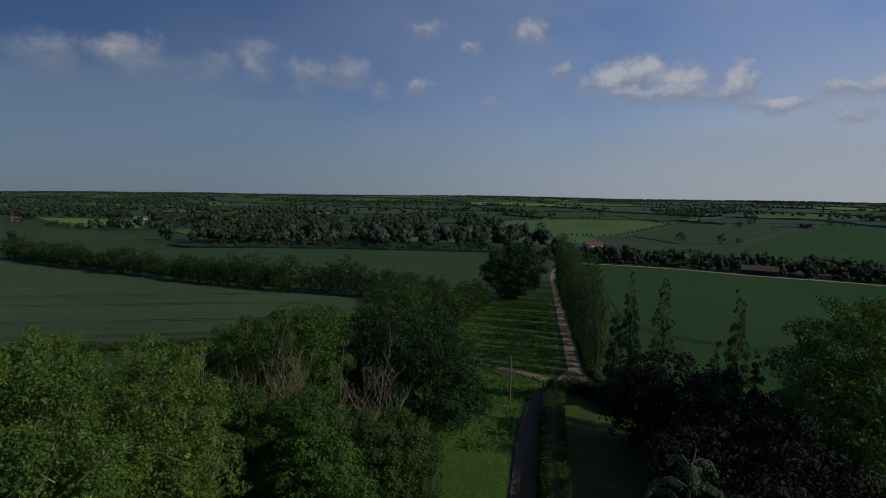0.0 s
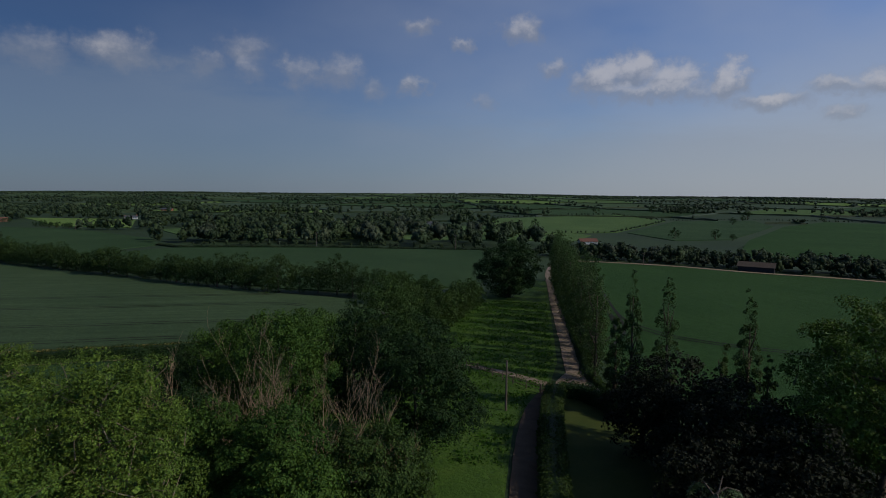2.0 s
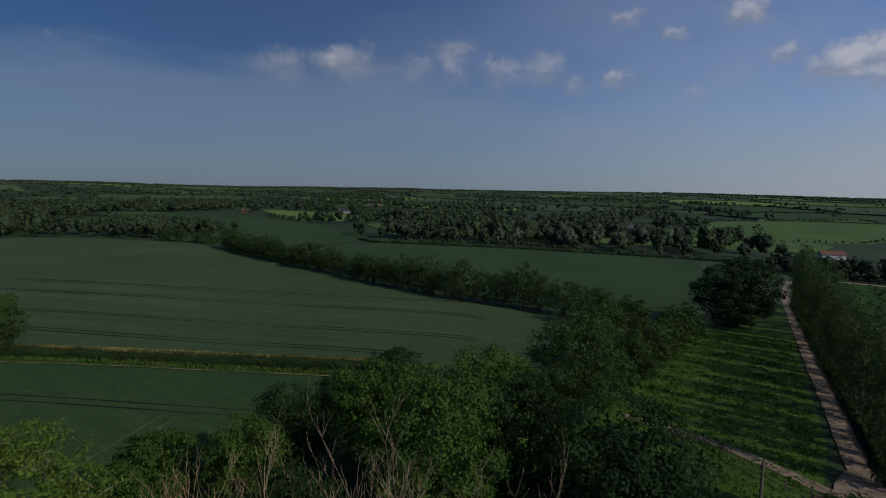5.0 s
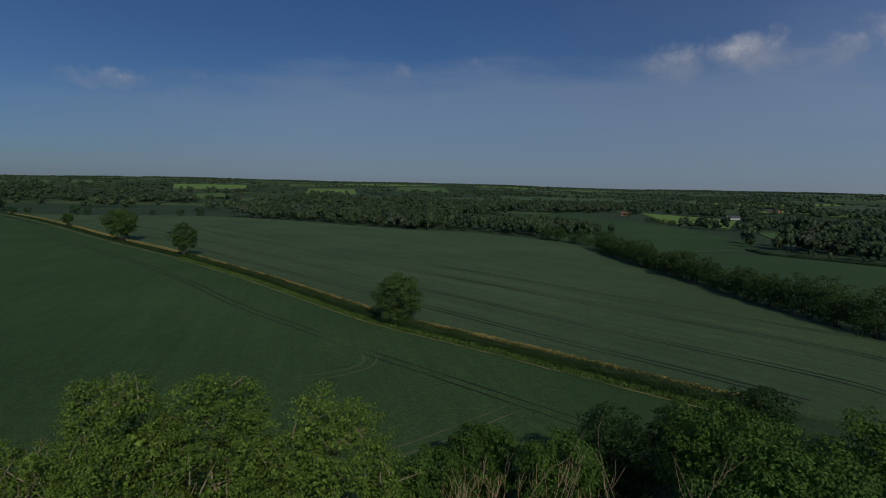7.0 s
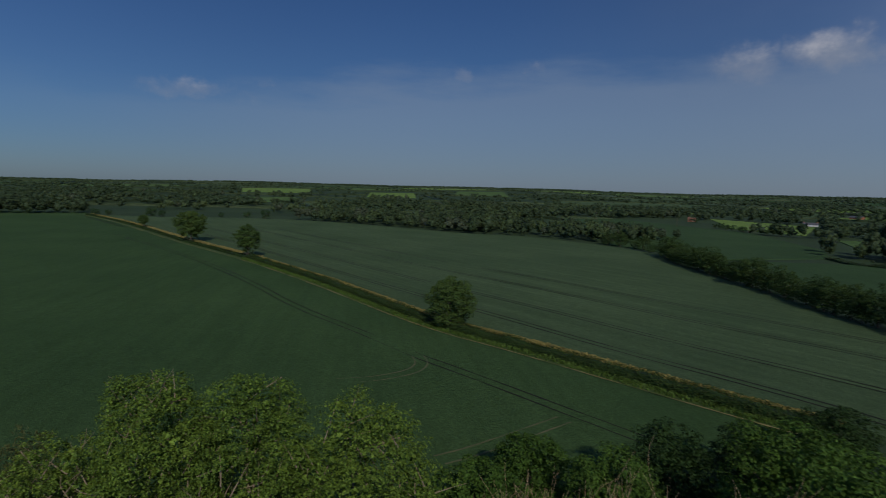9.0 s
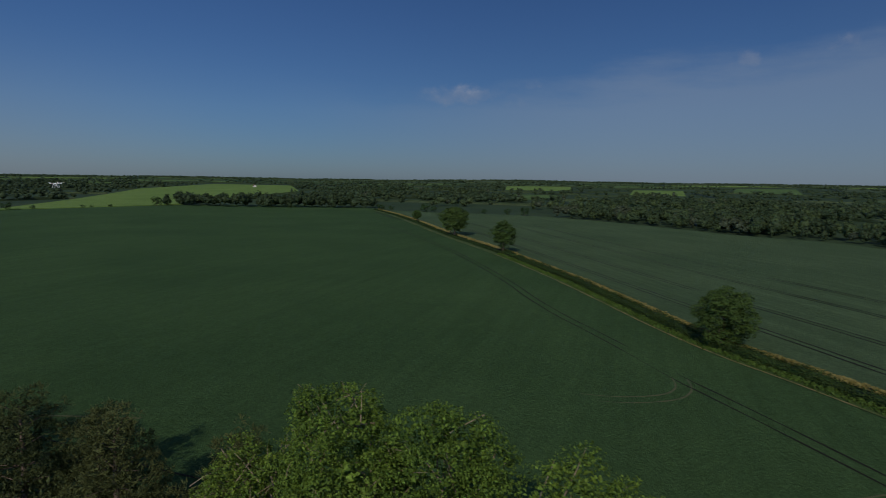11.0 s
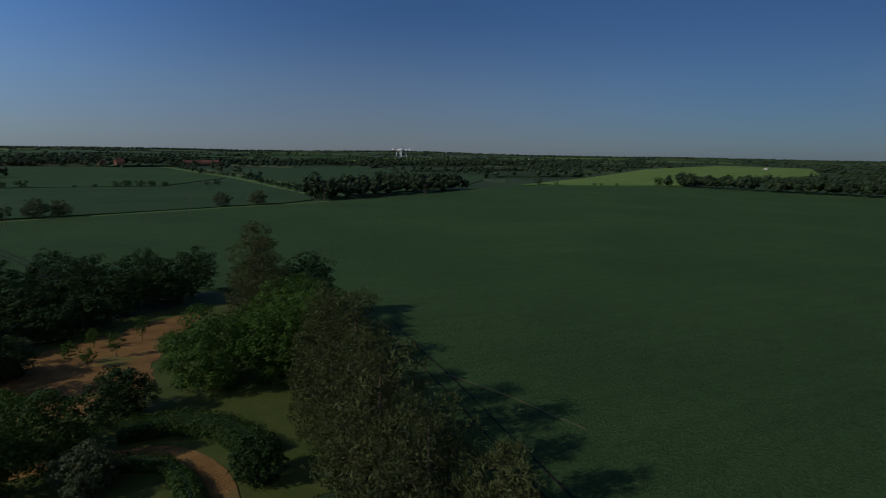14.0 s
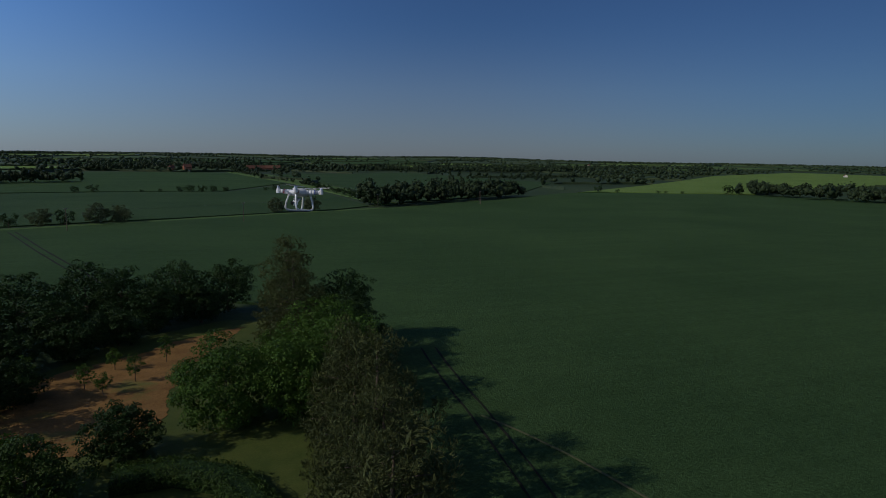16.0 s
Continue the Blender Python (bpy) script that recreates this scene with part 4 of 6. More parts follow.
def hedge(name, label, line, width, h, leafmat, per_metre, leaf, seed, rough=0.25, category="hedge", lumps=0.25):
    """A hedge along a line: a dense core in the dark leaf colour under a skin of leaves."""
    rng = np.random.default_rng(seed)
    line = resample(line, 1.5)
    nor = sides_of(line)
    root = new(name)
    L_, N_ = np.array(line), np.array(nor)
    hh = np.array([h * (1 + lumps * (noise.noise(Vector((x * 0.16, y * 0.16, seed)))) + 0.5 * lumps * noise.noise(Vector((x * 0.6, y * 0.6, seed)))) for x, y in line])
    gz = np.array([ground_z(x, y) for x, y in line])
    V, F = [], []
    for (x, y), (nx, ny), z, g in zip(line, nor, hh, gz):
        for s, t in ((-0.42, 0.0), (-0.40, 0.75), (-0.25, 0.88), (0.25, 0.88), (0.40, 0.75), (0.42, 0.0)):
            V.append((x + nx * s * width, y + ny * s * width, g + z * t - (0.1 if t == 0 else 0)))
    for i in range(len(line) - 1):
        for j in range(5):
            F.append((i * 6 + j, i * 6 + 6 + j, i * 6 + 7 + j, i * 6 + 1 + j))
    F += [tuple(range(6)), tuple(range((len(line) - 1) * 6 + 5, (len(line) - 1) * 6 - 1, -1))]
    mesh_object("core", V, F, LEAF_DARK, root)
    n = int(per_metre * len(line) * 1.5)
    i = rng.integers(0, len(line) - 1, n)
    f = rng.uniform(0, 1, n)
    c = L_[i] * (1 - f)[:, None] + L_[i + 1] * f[:, None]
    z = hh[i] * (1 - f) + hh[i + 1] * f
    g = gz[i] * (1 - f) + gz[i + 1] * f
    nn = N_[i]
    u = rng.uniform(0, 1, n)
    a = math.pi * (0.02 + 0.96 * u)
    co, si = np.cos(a), np.sin(a)
    sx = np.sign(co) * np.abs(co) ** 0.55
    sz = si ** 0.55
    k = 1 + rng.normal(0, rough * 0.35, n)
    off = sx * width * 0.5 * k
    P = np.stack([c[:, 0] + nn[:, 0] * off, c[:, 1] + nn[:, 1] * off, g + z * (0.04 + 0.96 * sz * np.clip(k, 0.7, 1.25))], 1)
    D = np.stack([nn[:, 0] * co, nn[:, 1] * co, si + 0.15], 1)
    c_ = new("leaves", quads_mesh("leaves", leaf_quads(P, D, leaf, rng, jitter=0.6), leafmat))
    c_.parent = root
    return tagged(root, label, category)


# the light-leaved aspens below the flight path
ASP = "tall aspen with loose light green leaves and bare twigs"
for i, (x, y, h, r, n) in enumerate([(-8.2, 11.0, 17.9, 4.3, 46000), (-8.6, 3.0, 19.6, 4.4, 40000), (-24.4, 7.6, 17.4, 3.7, 32000), (-23.2, 12.0, 17.2, 3.9, 32000),
                                     (-20.6, 17.2, 16.8, 4.0, 22000), (-15.2, 8.5, 14.0, 3.6, 12000), (-26.5, 3.0, 13.8, 3.2, 10000)]):
    broadleaf("aspen_tree", ASP, x, y, h, r, LEAF_ASPEN, 100 + i, n, 0.135, 2.0, 0.24, 50, BARK_PALE, small=0.31, twigs=130, sub=14, group="aspens by the field", jitter=0.55, core=0.5)
GRN = "broad sycamore with dense mid-green leaves"
for i, (x, y, h, r, n, m, lab) in enumerate([
        (-11.6, 38.4, 15.0, 4.7, 15000, LEAF_GREEN, "round-headed sycamore with dense bright green leaves"),
        (-6.6, 44.0, 14.4, 3.6, 9000, LEAF_DARK, "dark green tree beside the round sycamore"),
        (0.6, 41.0, 13.2, 5.6, 17000, LEAF_DARK, "broad dark horse chestnut at the paddock edge"),
        (-4.6, 21.5, 11.2, 3.8, 12000, LEAF_GREEN, GRN), (-10.5, 23.0, 10.8, 3.6, 9000, LEAF_GREEN, GRN), (-1.8, 17.4, 10.8, 3.2, 10000, LEAF_GREEN, GRN),
        (0.2, 26.6, 7.2, 4.6, 13000, LEAF_OAK, "wide bushy hazel with soft green leaves"),
        (-10.4, 70.5, 14.0, 5.2, 8000, LEAF_OAK, "tall pale green ash in the tree belt"),
        (-16.5, 60.0, 10.5, 4.6, 6500, LEAF_GREEN, GRN), (-22, 47.5, 11.0, 4.6, 8000, LEAF_GREEN, GRN), (-28.5, 42.5, 8.6, 3.6, 6000, LEAF_DARK, "low dark tree on the field boundary"),
        (-33.5, 33.0, 7.0, 3.0, 6000, LEAF_GREEN, "small green field maple on the boundary"), (-26.0, 35.0, 8.8, 3.4, 7000, LEAF_GREEN, "green field maple on the boundary"),
        (-31.5, 54.0, 6.6, 3.2, 5000, LEAF_DARK, "low dark thorn tree on the boundary"), (-33.0, 66.0, 6.4, 3.4, 5000, LEAF_DARK, "low dark thorn tree at the hedge end"),
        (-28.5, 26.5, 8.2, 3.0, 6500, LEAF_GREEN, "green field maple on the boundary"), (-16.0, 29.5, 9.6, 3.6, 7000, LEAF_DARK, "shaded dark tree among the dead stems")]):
    broadleaf("broadleaf_tree", lab, x, y, h, r, m, 200 + i, int(n * 1.35), 0.23, 0.8, 0.24, 44, small=0.38, sub=11)
for x, y, h, seed, spread, lab in [(-7.0, 27.8, 11.8, 5, 0.45, "dead pale tree with bare forked branches"), (-4.8, 27.2, 12.2, 6, 0.65, "dead pale tree with a wide fan of bare branches"),
                                   (-3.2, 26.4, 10.6, 9, 0.85, "leaning dead tree with bare pale branches"), (-10.6, 28.4, 12.4, 10, 0.40, "dead pale tree with bare forked branches"), (-13.8, 28.8, 12.6, 12, 0.40, "dead pale tree with bare forked branches"), (-1.6, 27.0, 8.6, 13, 0.9, "leaning dead tree with bare pale branches"),
                                   (-21.6, 27.6, 10.2, 7, 0.45, "bleached dead tree standing in the belt"), (-20.4, 22.8, 11.0, 8, 0.45, "bleached dead tree standing in the belt"),
                                   (-17.5, 31.0, 9.6, 11, 0.4, "bleached dead tree standing in the belt")]:
    dead_tree(x, y, h, seed, lab, spread)
# low trees along the paddock's far side
for i, (x, y, h, r) in enumerate([(-9.5, 82, 7.6, 3.8), (-7.4, 91, 7.2, 3.6), (-6.8, 100, 7.8, 3.9), (-5.6, 109, 7.0, 3.4), (-4.8, 117, 7.6, 3.6), (-3.4, 126, 7.2, 3.4), (-13, 96, 8.0, 3.8), (-16, 110, 8.4, 4.2), (-14, 124, 7.8, 4.0), (-22, 128, 8.6, 4.4)]):
    broadleaf("field_maple", "bushy field maple along the paddock edge", x, y, h, r, LEAF_OAK, 260 + i, 3600, 0.36, 0.3, 0.16, 34, group="trees along the paddock")
broadleaf("oak_tree", "large round dark oak at the end of the paddock", 4.4, 148, 14.6, 8.0, LEAF_DARK, 290, 15000, 0.46, 0.0, 0.45, 60, small=0.36)

# poplar avenue and the single poplars in the garden
pick = random.Random(41)
for i in range(33):
    f = i / 32
    poplar(20.4 - 2.3 * f + pick.uniform(-0.4, 0.4), 71.5 + 121 * f + pick.uniform(-1.2, 1.2), pick.uniform(13.8, 18.2), pick.uniform(1.35, 2.1), 300 + i, "tall dark Lombardy poplar in a row along the track", "poplar avenue",
           1900 if i < 12 else 1000, 0.26 if i < 12 else 0.36)
for i, (x, y, h, r) in enumerate([(23.0, 57.3, 16.8, 1.15), (26.6, 55.8, 16.5, 1.2), (31.9, 45.8, 16.0, 1.15), (30.6, 48.8, 11.0, 1.0), (33.0, 43.6, 10.6, 0.8), (21.4, 58.6, 11.0, 1.1)]):
    poplar(x, y, h, r, 360 + i, "slim single Lombardy poplar above the dark shrubs", "garden poplars", 4600, 0.24)
# dark garden trees
for i, (x, y, h, r, m) in enumerate([(22.8, 46.6, 9.6, 3.8, LEAF_BEECH), (25.8, 42.6, 10.8, 4.6, LEAF_BEECH), (27.4, 36.5, 10.4, 4.6, LEAF_BEECH), (30.5, 29.0, 9.0, 4.2, LEAF_BEECH),
                                     (24.6, 30.0, 7.8, 3.8, LEAF_BEECH), (26.5, 21.5, 7.8, 4.0, LEAF_BEECH), (33.0, 22.0, 8.0, 4.0, LEAF_BEECH), (35.5, 44.0, 7.5, 3.6, LEAF_DARK), (29.0, 13.0, 7.0, 3.8, LEAF_BEECH), (38.0, 26.0, 6.0, 3.8, LEAF_BEECH), (45.0, 31.0, 6.0, 3.8, LEAF_DARK), (40.5, 42.0, 7.0, 3.6, LEAF_OAK), (51.0, 34.0, 6.0, 4.0, LEAF_DARK)]):
    broadleaf("copper_beech", "dense dark copper beech beside the lawn", x, y, h, r, m, 350 + i, 4800, 0.31, 0.0, 0.22, 32, small=0.42, group="dark garden trees")
broadleaf("ash_tree", "big open ash with light green leaves and forked trunk", 39.0, 36.5, 17.8, 7.2, LEAF_ASPEN, 370, 30000, 0.21, 4.0, 0.42, 50, BARK, small=0.34, twigs=30, jitter=0.55, core=0.55)
broadleaf("ash_tree", "open ash with light green leaves at the garden edge", 51.0, 42.0, 18.4, 5.4, LEAF_ASPEN, 371, 9000, 0.29, 5.0, 0.36, 50, BARK, small=0.32, jitter=0.55, core=0.55)
cedar(19.6, 13.4, 12.8, 4.6, 380, "deodar cedar with drooping grey-green boughs")

# pines and shrubs by the orchard
for i, (x, y, h, r) in enumerate([(-44.6, -72.0, 14.8, 4.6), (-43.2, -66.0, 13.8, 4.2), (-37.2, -30.0, 13.8, 4.2), (-38.2, -36.0, 12.6, 3.8), (-32.6, -19.0, 12.9, 4.2), (-31.6, -13.0, 12.3, 3.8),
                                  (-30.8, -6.6, 11.6, 3.6), (-34.8, -24.5, 12.4, 3.8), (-30.6, 0.4, 10.9, 3.2), (-40.0, -42.0, 10.4, 3.2), (-29.2, 4.2, 9.8, 2.8), (-33.6, -9.8, 10.6, 3.4)]):
    pine(x, y, h, r, 400 + i, "Scots pine with brownish grey-green needle tufts")
for i, (x, y, h, r, n, m, lab) in enumerate([
        (-32.4, -53.0, 6.8, 4.9, 12000, LEAF_GREEN, "wide bright green hazel bush by the orchard"), (-38.8, -50.5, 7.6, 4.4, 9000, LEAF_GREEN, "bright green hazel bush under the pines"),
        (-43.6, -51.0, 10.0, 4.0, 8000, LEAF_GREEN, "green sycamore among the pines"), (-44.0, -58.5, 9.8, 4.2, 8000, LEAF_GREEN, "green sycamore among the pines"),
        (-51.5, -69.5, 11.0, 3.8, 7000, LEAF_DARK, "dark sycamore at the corner of the pines"), (-49.0, -61.5, 8.6, 3.4, 5500, LEAF_DARK, "dark sycamore at the edge of the wheat"),
        (-39.0, -58.0, 6.6, 3.2, 6000, LEAF_GREEN, "bright green hazel bush under the pines"),
        (-23.6, -49.6, 4.2, 2.8, 5500, LEAF_DARK, "rounded dark green bush beside the path"), (-17.4, -42.6, 5.6, 3.2, 7000, LEAF_OAK, "silvery green shrub by the garden path"),
        (-13.0, -39.0, 5.4, 3.0, 6000, LEAF_OAK, "green garden shrub by the path"), (-19.2, -37.2, 3.6, 2.0, 4500, LEAF_WILLOW, "pale flowering shrub by the path"),
        (-14.0, -47.5, 5.0, 2.8, 5000, LEAF_GREEN, "bright green garden shrub by the path"),
        (-14.6, -66.6, 4.4, 3.0, 4500, LEAF_DARK, "dark shrub beside the dry soil"), (-10.0, -61.0, 8.2, 3.6, 4500, LEAF_DARK, "tall dark shrub beside the dry soil"),
        (-29.6, -31.6, 3.4, 2.0, 3500, LEAF_DARK, "low dark bush under the pines")]):
    broadleaf("garden_shrub", lab, x, y, h, r, m, 430 + i, int(n * 0.85), 0.24, 0.1, 0.14, 36, small=0.38, category="shrub")
for i, (x, y, h, r) in enumerate([(-41.5, -95.5, 8.2, 4.2), (-34.0, -94.2, 8.9, 4.4), (-26.0, -92.0, 8.6, 4.0), (-22.0, -95.0, 9.6, 4.6), (-14.0, -89.5, 9.4, 4.6), (-6.0, -86.0, 8.8, 4.6), (2.0, -83.0, 8.6, 4.6), (10, -80, 9.0, 5.0),
                                  (-30.0, -88.0, 6.6, 3.4), (-18.5, -84.0, 6.6, 3.4), (-10.0, -79.0, 6.8, 3.6), (-3.0, -76.0, 7.0, 3.8), (-5.0, -68.0, 9.6, 4.4), (4.0, -72.0, 7.5, 4.0), (-36.5, -90.0, 5.6, 3.0), (-25.0, -83.0, 4.6, 3.2), (-20.0, -79.0, 4.4, 3.0), (-13.5, -76.0, 4.6, 3.0), (-8.5, -72.0, 4.8, 3.0)]):
    broadleaf("boundary_tree", "dark bushy tree in the belt behind the orchard", x, y, h, r, LEAF_DARK, 460 + i, 3600, 0.32, 0.2, 0.2, 32, group="belt behind the orchard")
for i, (x, y, h) in enumerate([(-29.6, -73.2, 3.6), (-25.8, -68.0, 3.3), (-24.1, -73.1, 2.6), (-21.0, -68.0, 3.0), (-22.6, -65.4, 2.4), (-15.9, -70.7, 4.0)]):
    broadleaf("fruit_sapling", "young fruit tree on a thin stem in bare soil", x, y, h, 0.95, LEAF_GREEN, 490 + i, 600, 0.17, 0.7, 0.05, 14, limbs=4, sub=5, category="young tree", group="young fruit trees")

# hedges
hedge("drive_hedge", "broad clipped laurel hedge along the drive", [(14.0, 20), (13.7, 32), (13.7, 45), (13.9, 55), (14.6, 62.5)], 2.5, 1.9, LEAF_HEDGE, 260, 0.24, 500, lumps=0.15)
hedge("lawn_hedge", "dark clipped hedge curving round the lawn", [(15.2, 63.2), (18.0, 62.4), (20.5, 59.0), (22.5, 54.5)], 2.0, 2.0, LEAF_DARK, 260, 0.24, 501, lumps=0.1)
hedge("path_hedge", "low rounded hedge edging the garden path", [(-18.6, -39.8), (-22.0, -39.4), (-24.4, -37.6), (-25.0, -34.0), (-24.6, -29.5)], 1.6, 1.1, LEAF_OAK, 300, 0.2, 502, lumps=0.1)
hedge("path_hedge", "low rounded hedge edging the garden path", [(-22.5, -45.0), (-27.0, -44.0), (-30.0, -41.0), (-31.0, -35.0)], 3.0, 1.5, LEAF_OAK, 300, 0.2, 503, lumps=0.1)
hedge("lane_hedge", "long straight hawthorn hedge dividing the wheat fields", LANE[:7], 2.6, 1.5, LEAF_THORN, 190, 0.28, 504, lumps=0.5, rough=0.5)
hedge("lane_hedge", "long straight hawthorn hedge dividing the wheat fields", LANE[6:], 2.2, 0.85, LEAF_THORN, 55, 0.45, 505, lumps=0.6, rough=0.5)
hedge("track_hedge", "narrow weedy hedge at the foot of the poplars", [(22.4, 64.0), (20.6, 68.5), (19.9, 78), (19.6, 100), (19.0, 140), (18.2, 192)], 1.1, 0.9, LEAF_HEDGE, 70, 0.34, 506, lumps=0.4)
hedge("valley_hedge", "low hedge along the valley field", [(-222, 316), (-197, 300), (-111, 325), (-21, 333), (10, 336)], 2.4, 1.2, LEAF_FAR, 30, 0.7, 507, lumps=0.9, rough=0.6)
hedge("garden_border", "low mixed planting under the ash", [(30, 26), (36, 30), (42, 30), (50, 32)], 2.6, 1.4, LEAF_DARK, 200, 0.26, 508, lumps=0.4)


# tall grass of the paddock
def tufts(name, label, poly, n, size, material, seed):
    rng = np.random.default_rng(seed)
    xs, ys = [p[0] for p in poly], [p[1] for p in poly]
    out = []
    while len(out) < n:
        x, y = rng.uniform(min(xs), max(xs)), rng.uniform(min(ys), max(ys))
        inside = False
        for (x0, y0), (x1, y1) in zip(poly, poly[1:] + poly[:1]):
            if (y0 > y) != (y1 > y) and x < (x1 - x0) * (y - y0) / (y1 - y0) + x0:
                inside = not inside
        k = noise.noise(Vector((x * 0.35, y * 0.35, seed))) + 0.4 * noise.noise(Vector((x * 1.3, y * 1.3, seed)))
        if inside and k > rng.uniform(-0.7, 0.4):
            out.append((x, y, ground_z(x, y) + 0.05, k))
    A = np.array(out)
    a = rng.uniform(0, 6.283, n)
    side = np.stack([np.cos(a), np.sin(a), 0 * a], 1) * (size * rng.uniform(0.3, 0.7, n))[:, None]
    up = np.stack([rng.normal(0, 0.35, n), rng.normal(0, 0.35, n), np.ones(n)], 1) * (size * rng.uniform(0.5, 1.2, n) * (0.8 + np.clip(A[:, 3], -0.3, 0.6)))[:, None]
    b = A[:, :3]
    Q = np.stack([b - side * 0.5, b + side * 0.5, b + side * 0.9 + up, b - side * 0.9 + up * 0.9], 1)
    return tagged(new(name, quads_mesh(name, Q, material)), label, "grass", kind="stuff")


tufts("meadow_grass", "tall tufted bright green grass in the paddock", [(-6, 40), (9.2, 40), (9.4, 50), (11.6, 62), (13.4, 68), (14.8, 80), (14.6, 140), (-3, 140), (-8, 100), (-12, 78), (-10, 50)], 11000, 0.26, TUFT, 901)
tufts("verge_grass", "rough grass along the edge of the drive", [(12.2, 22), (12.9, 22), (12.9, 55), (14.2, 63), (13.8, 63.6), (12.3, 52)], 1800, 0.30, TUFT, 902)


def grass_strip(name, label, line, shift, width, per_metre, size, material, seed):
    """Tall grass standing along one side of a line."""
    rng = np.random.default_rng(seed)
    pts = resample(line, 0.5)
    nor = np.array(sides_of(pts))
    n = int(per_metre * len(pts) * 0.5)
    i = rng.integers(0, len(pts) - 1, n)
    off = shift + rng.normal(0, width * 0.3, n)
    b = np.array(pts)[i] + nor[i] * off[:, None] + rng.uniform(-0.4, 0.4, (n, 2))
    b = np.column_stack([b, [ground_z(x, y) + 0.4 for x, y in b]])
    a = rng.uniform(0, 6.283, n)
    side = np.stack([np.cos(a), np.sin(a), 0 * a], 1) * (size * rng.uniform(0.25, 0.55, n))[:, None]
    up = np.stack([rng.normal(0, 0.3, n), rng.normal(0, 0.3, n), np.ones(n)], 1) * (size * rng.uniform(0.6, 1.25, n))[:, None]
    Q = np.stack([b - side * 0.5, b + side * 0.5, b + side * 0.8 + up, b - side * 0.8 + up * 0.9], 1)
    return tagged(new(name, quads_mesh(name, Q, material)), label, "grass", kind="stuff")


DRY_BLADES = leaf_material("dry_blades", (0.17, 0.150, 0.055), (0.36, 0.305, 0.12), 0.3, 0.1)
VERGE_BLADES = leaf_material("verge_blades", (0.034, 0.072, 0.015), (0.095, 0.160, 0.036), 0.3, 0.1)
grass_strip("dry_grass", "tall tan seeding grass along the hedge", LANE[:7], -3.9, 0.7, 40, 0.5, DRY_BLADES, 903)
grass_strip("dry_grass", "tall tan seeding grass along the hedge", LANE[6:], -3.9, 0.9, 14, 0.7, DRY_BLADES, 904)
grass_strip("verge_grass", "rough green grass at the foot of the hedge", LANE[:7], 2.4, 2.0, 30, 0.36, VERGE_BLADES, 905)

# ---- trees of the middle distance: a few grown once, then planted many times ----
def template(name, label, h, r, leafmat, seed, n, leaf, base, girth, group):
    t = broadleaf(name, label, 0, 0, h, r, leafmat, seed, n, leaf, base, girth, 26 if n > 1000 else 14, group=group, sub=5 if n > 1000 else 3, limbs=5)
    return t


def plant(t, x, y, scale, turn, first):
    m = pose(x, y, ground_z(x, y) - 0.05, 0, 0, turn) @ Matrix.Diagonal((scale, scale, scale, 1))
    if first:
        t.matrix_basis = m
        return t
    t2 = copy_thing(t, Matrix.Identity(4))
    t2.matrix_basis = m
    return t2


rnd = random.Random(7)
ROW = "trees of the tall hedgerow"
row_kinds = [template("hedgerow_tree", "bushy hedgerow tree between two wheat fields", 9, 5.0, LEAF_ROW, 600 + k, 1400, 0.42, 0.2, 0.2, ROW) for k in range(4)]
used = set()
line = resample([(-228, 214), (-205, 199), (-137, 171), (-92.4, 152), (-60.2, 142), (-38, 140), (-26, 137)], 4.7)
for i, (x, y) in enumerate(line):
    k = rnd.randrange(4)
    s = rnd.uniform(0.72, 1.2) * (0.6 if i in (8, 17, 25) else 1)
    plant(row_kinds[k], x + rnd.uniform(-1, 1), y + rnd.uniform(-1.2, 1.2), s, rnd.uniform(0, 360), k not in used)
    used.add(k)
for x, y, s in [(-236, 221, 0.75), (-252, 224, 0.55), (-262, 226, 0.9), (-272, 228, 0.6), (-283, 226, 1.0), (-292, 224, 0.9)]:
    plant(row_kinds[0], x, y, s, rnd.uniform(0, 360), False)

for x, y, h, r, n, lf, lab in [(-97.9, 50.1, 10.2, 4.7, 9000, 0.32, "single round oak standing in the hedge"), (-215, 15.2, 12.0, 4.3, 5000, 0.45, "single oak with a clear trunk in the hedge"),
                               (-281, -8.0, 14.0, 7.0, 6000, 0.6, "wide old oak leaning over the hedge"), (-379, -40.4, 7.5, 3.0, 1500, 0.6, "small scrubby oak in the hedge")]:
    broadleaf("oak_tree", lab, x, y, h, r, LEAF_LANE, int(abs(x)), n, lf, 2.2 if n < 8000 else 0.6, 0.4, 48, group="oaks in the lane hedge")

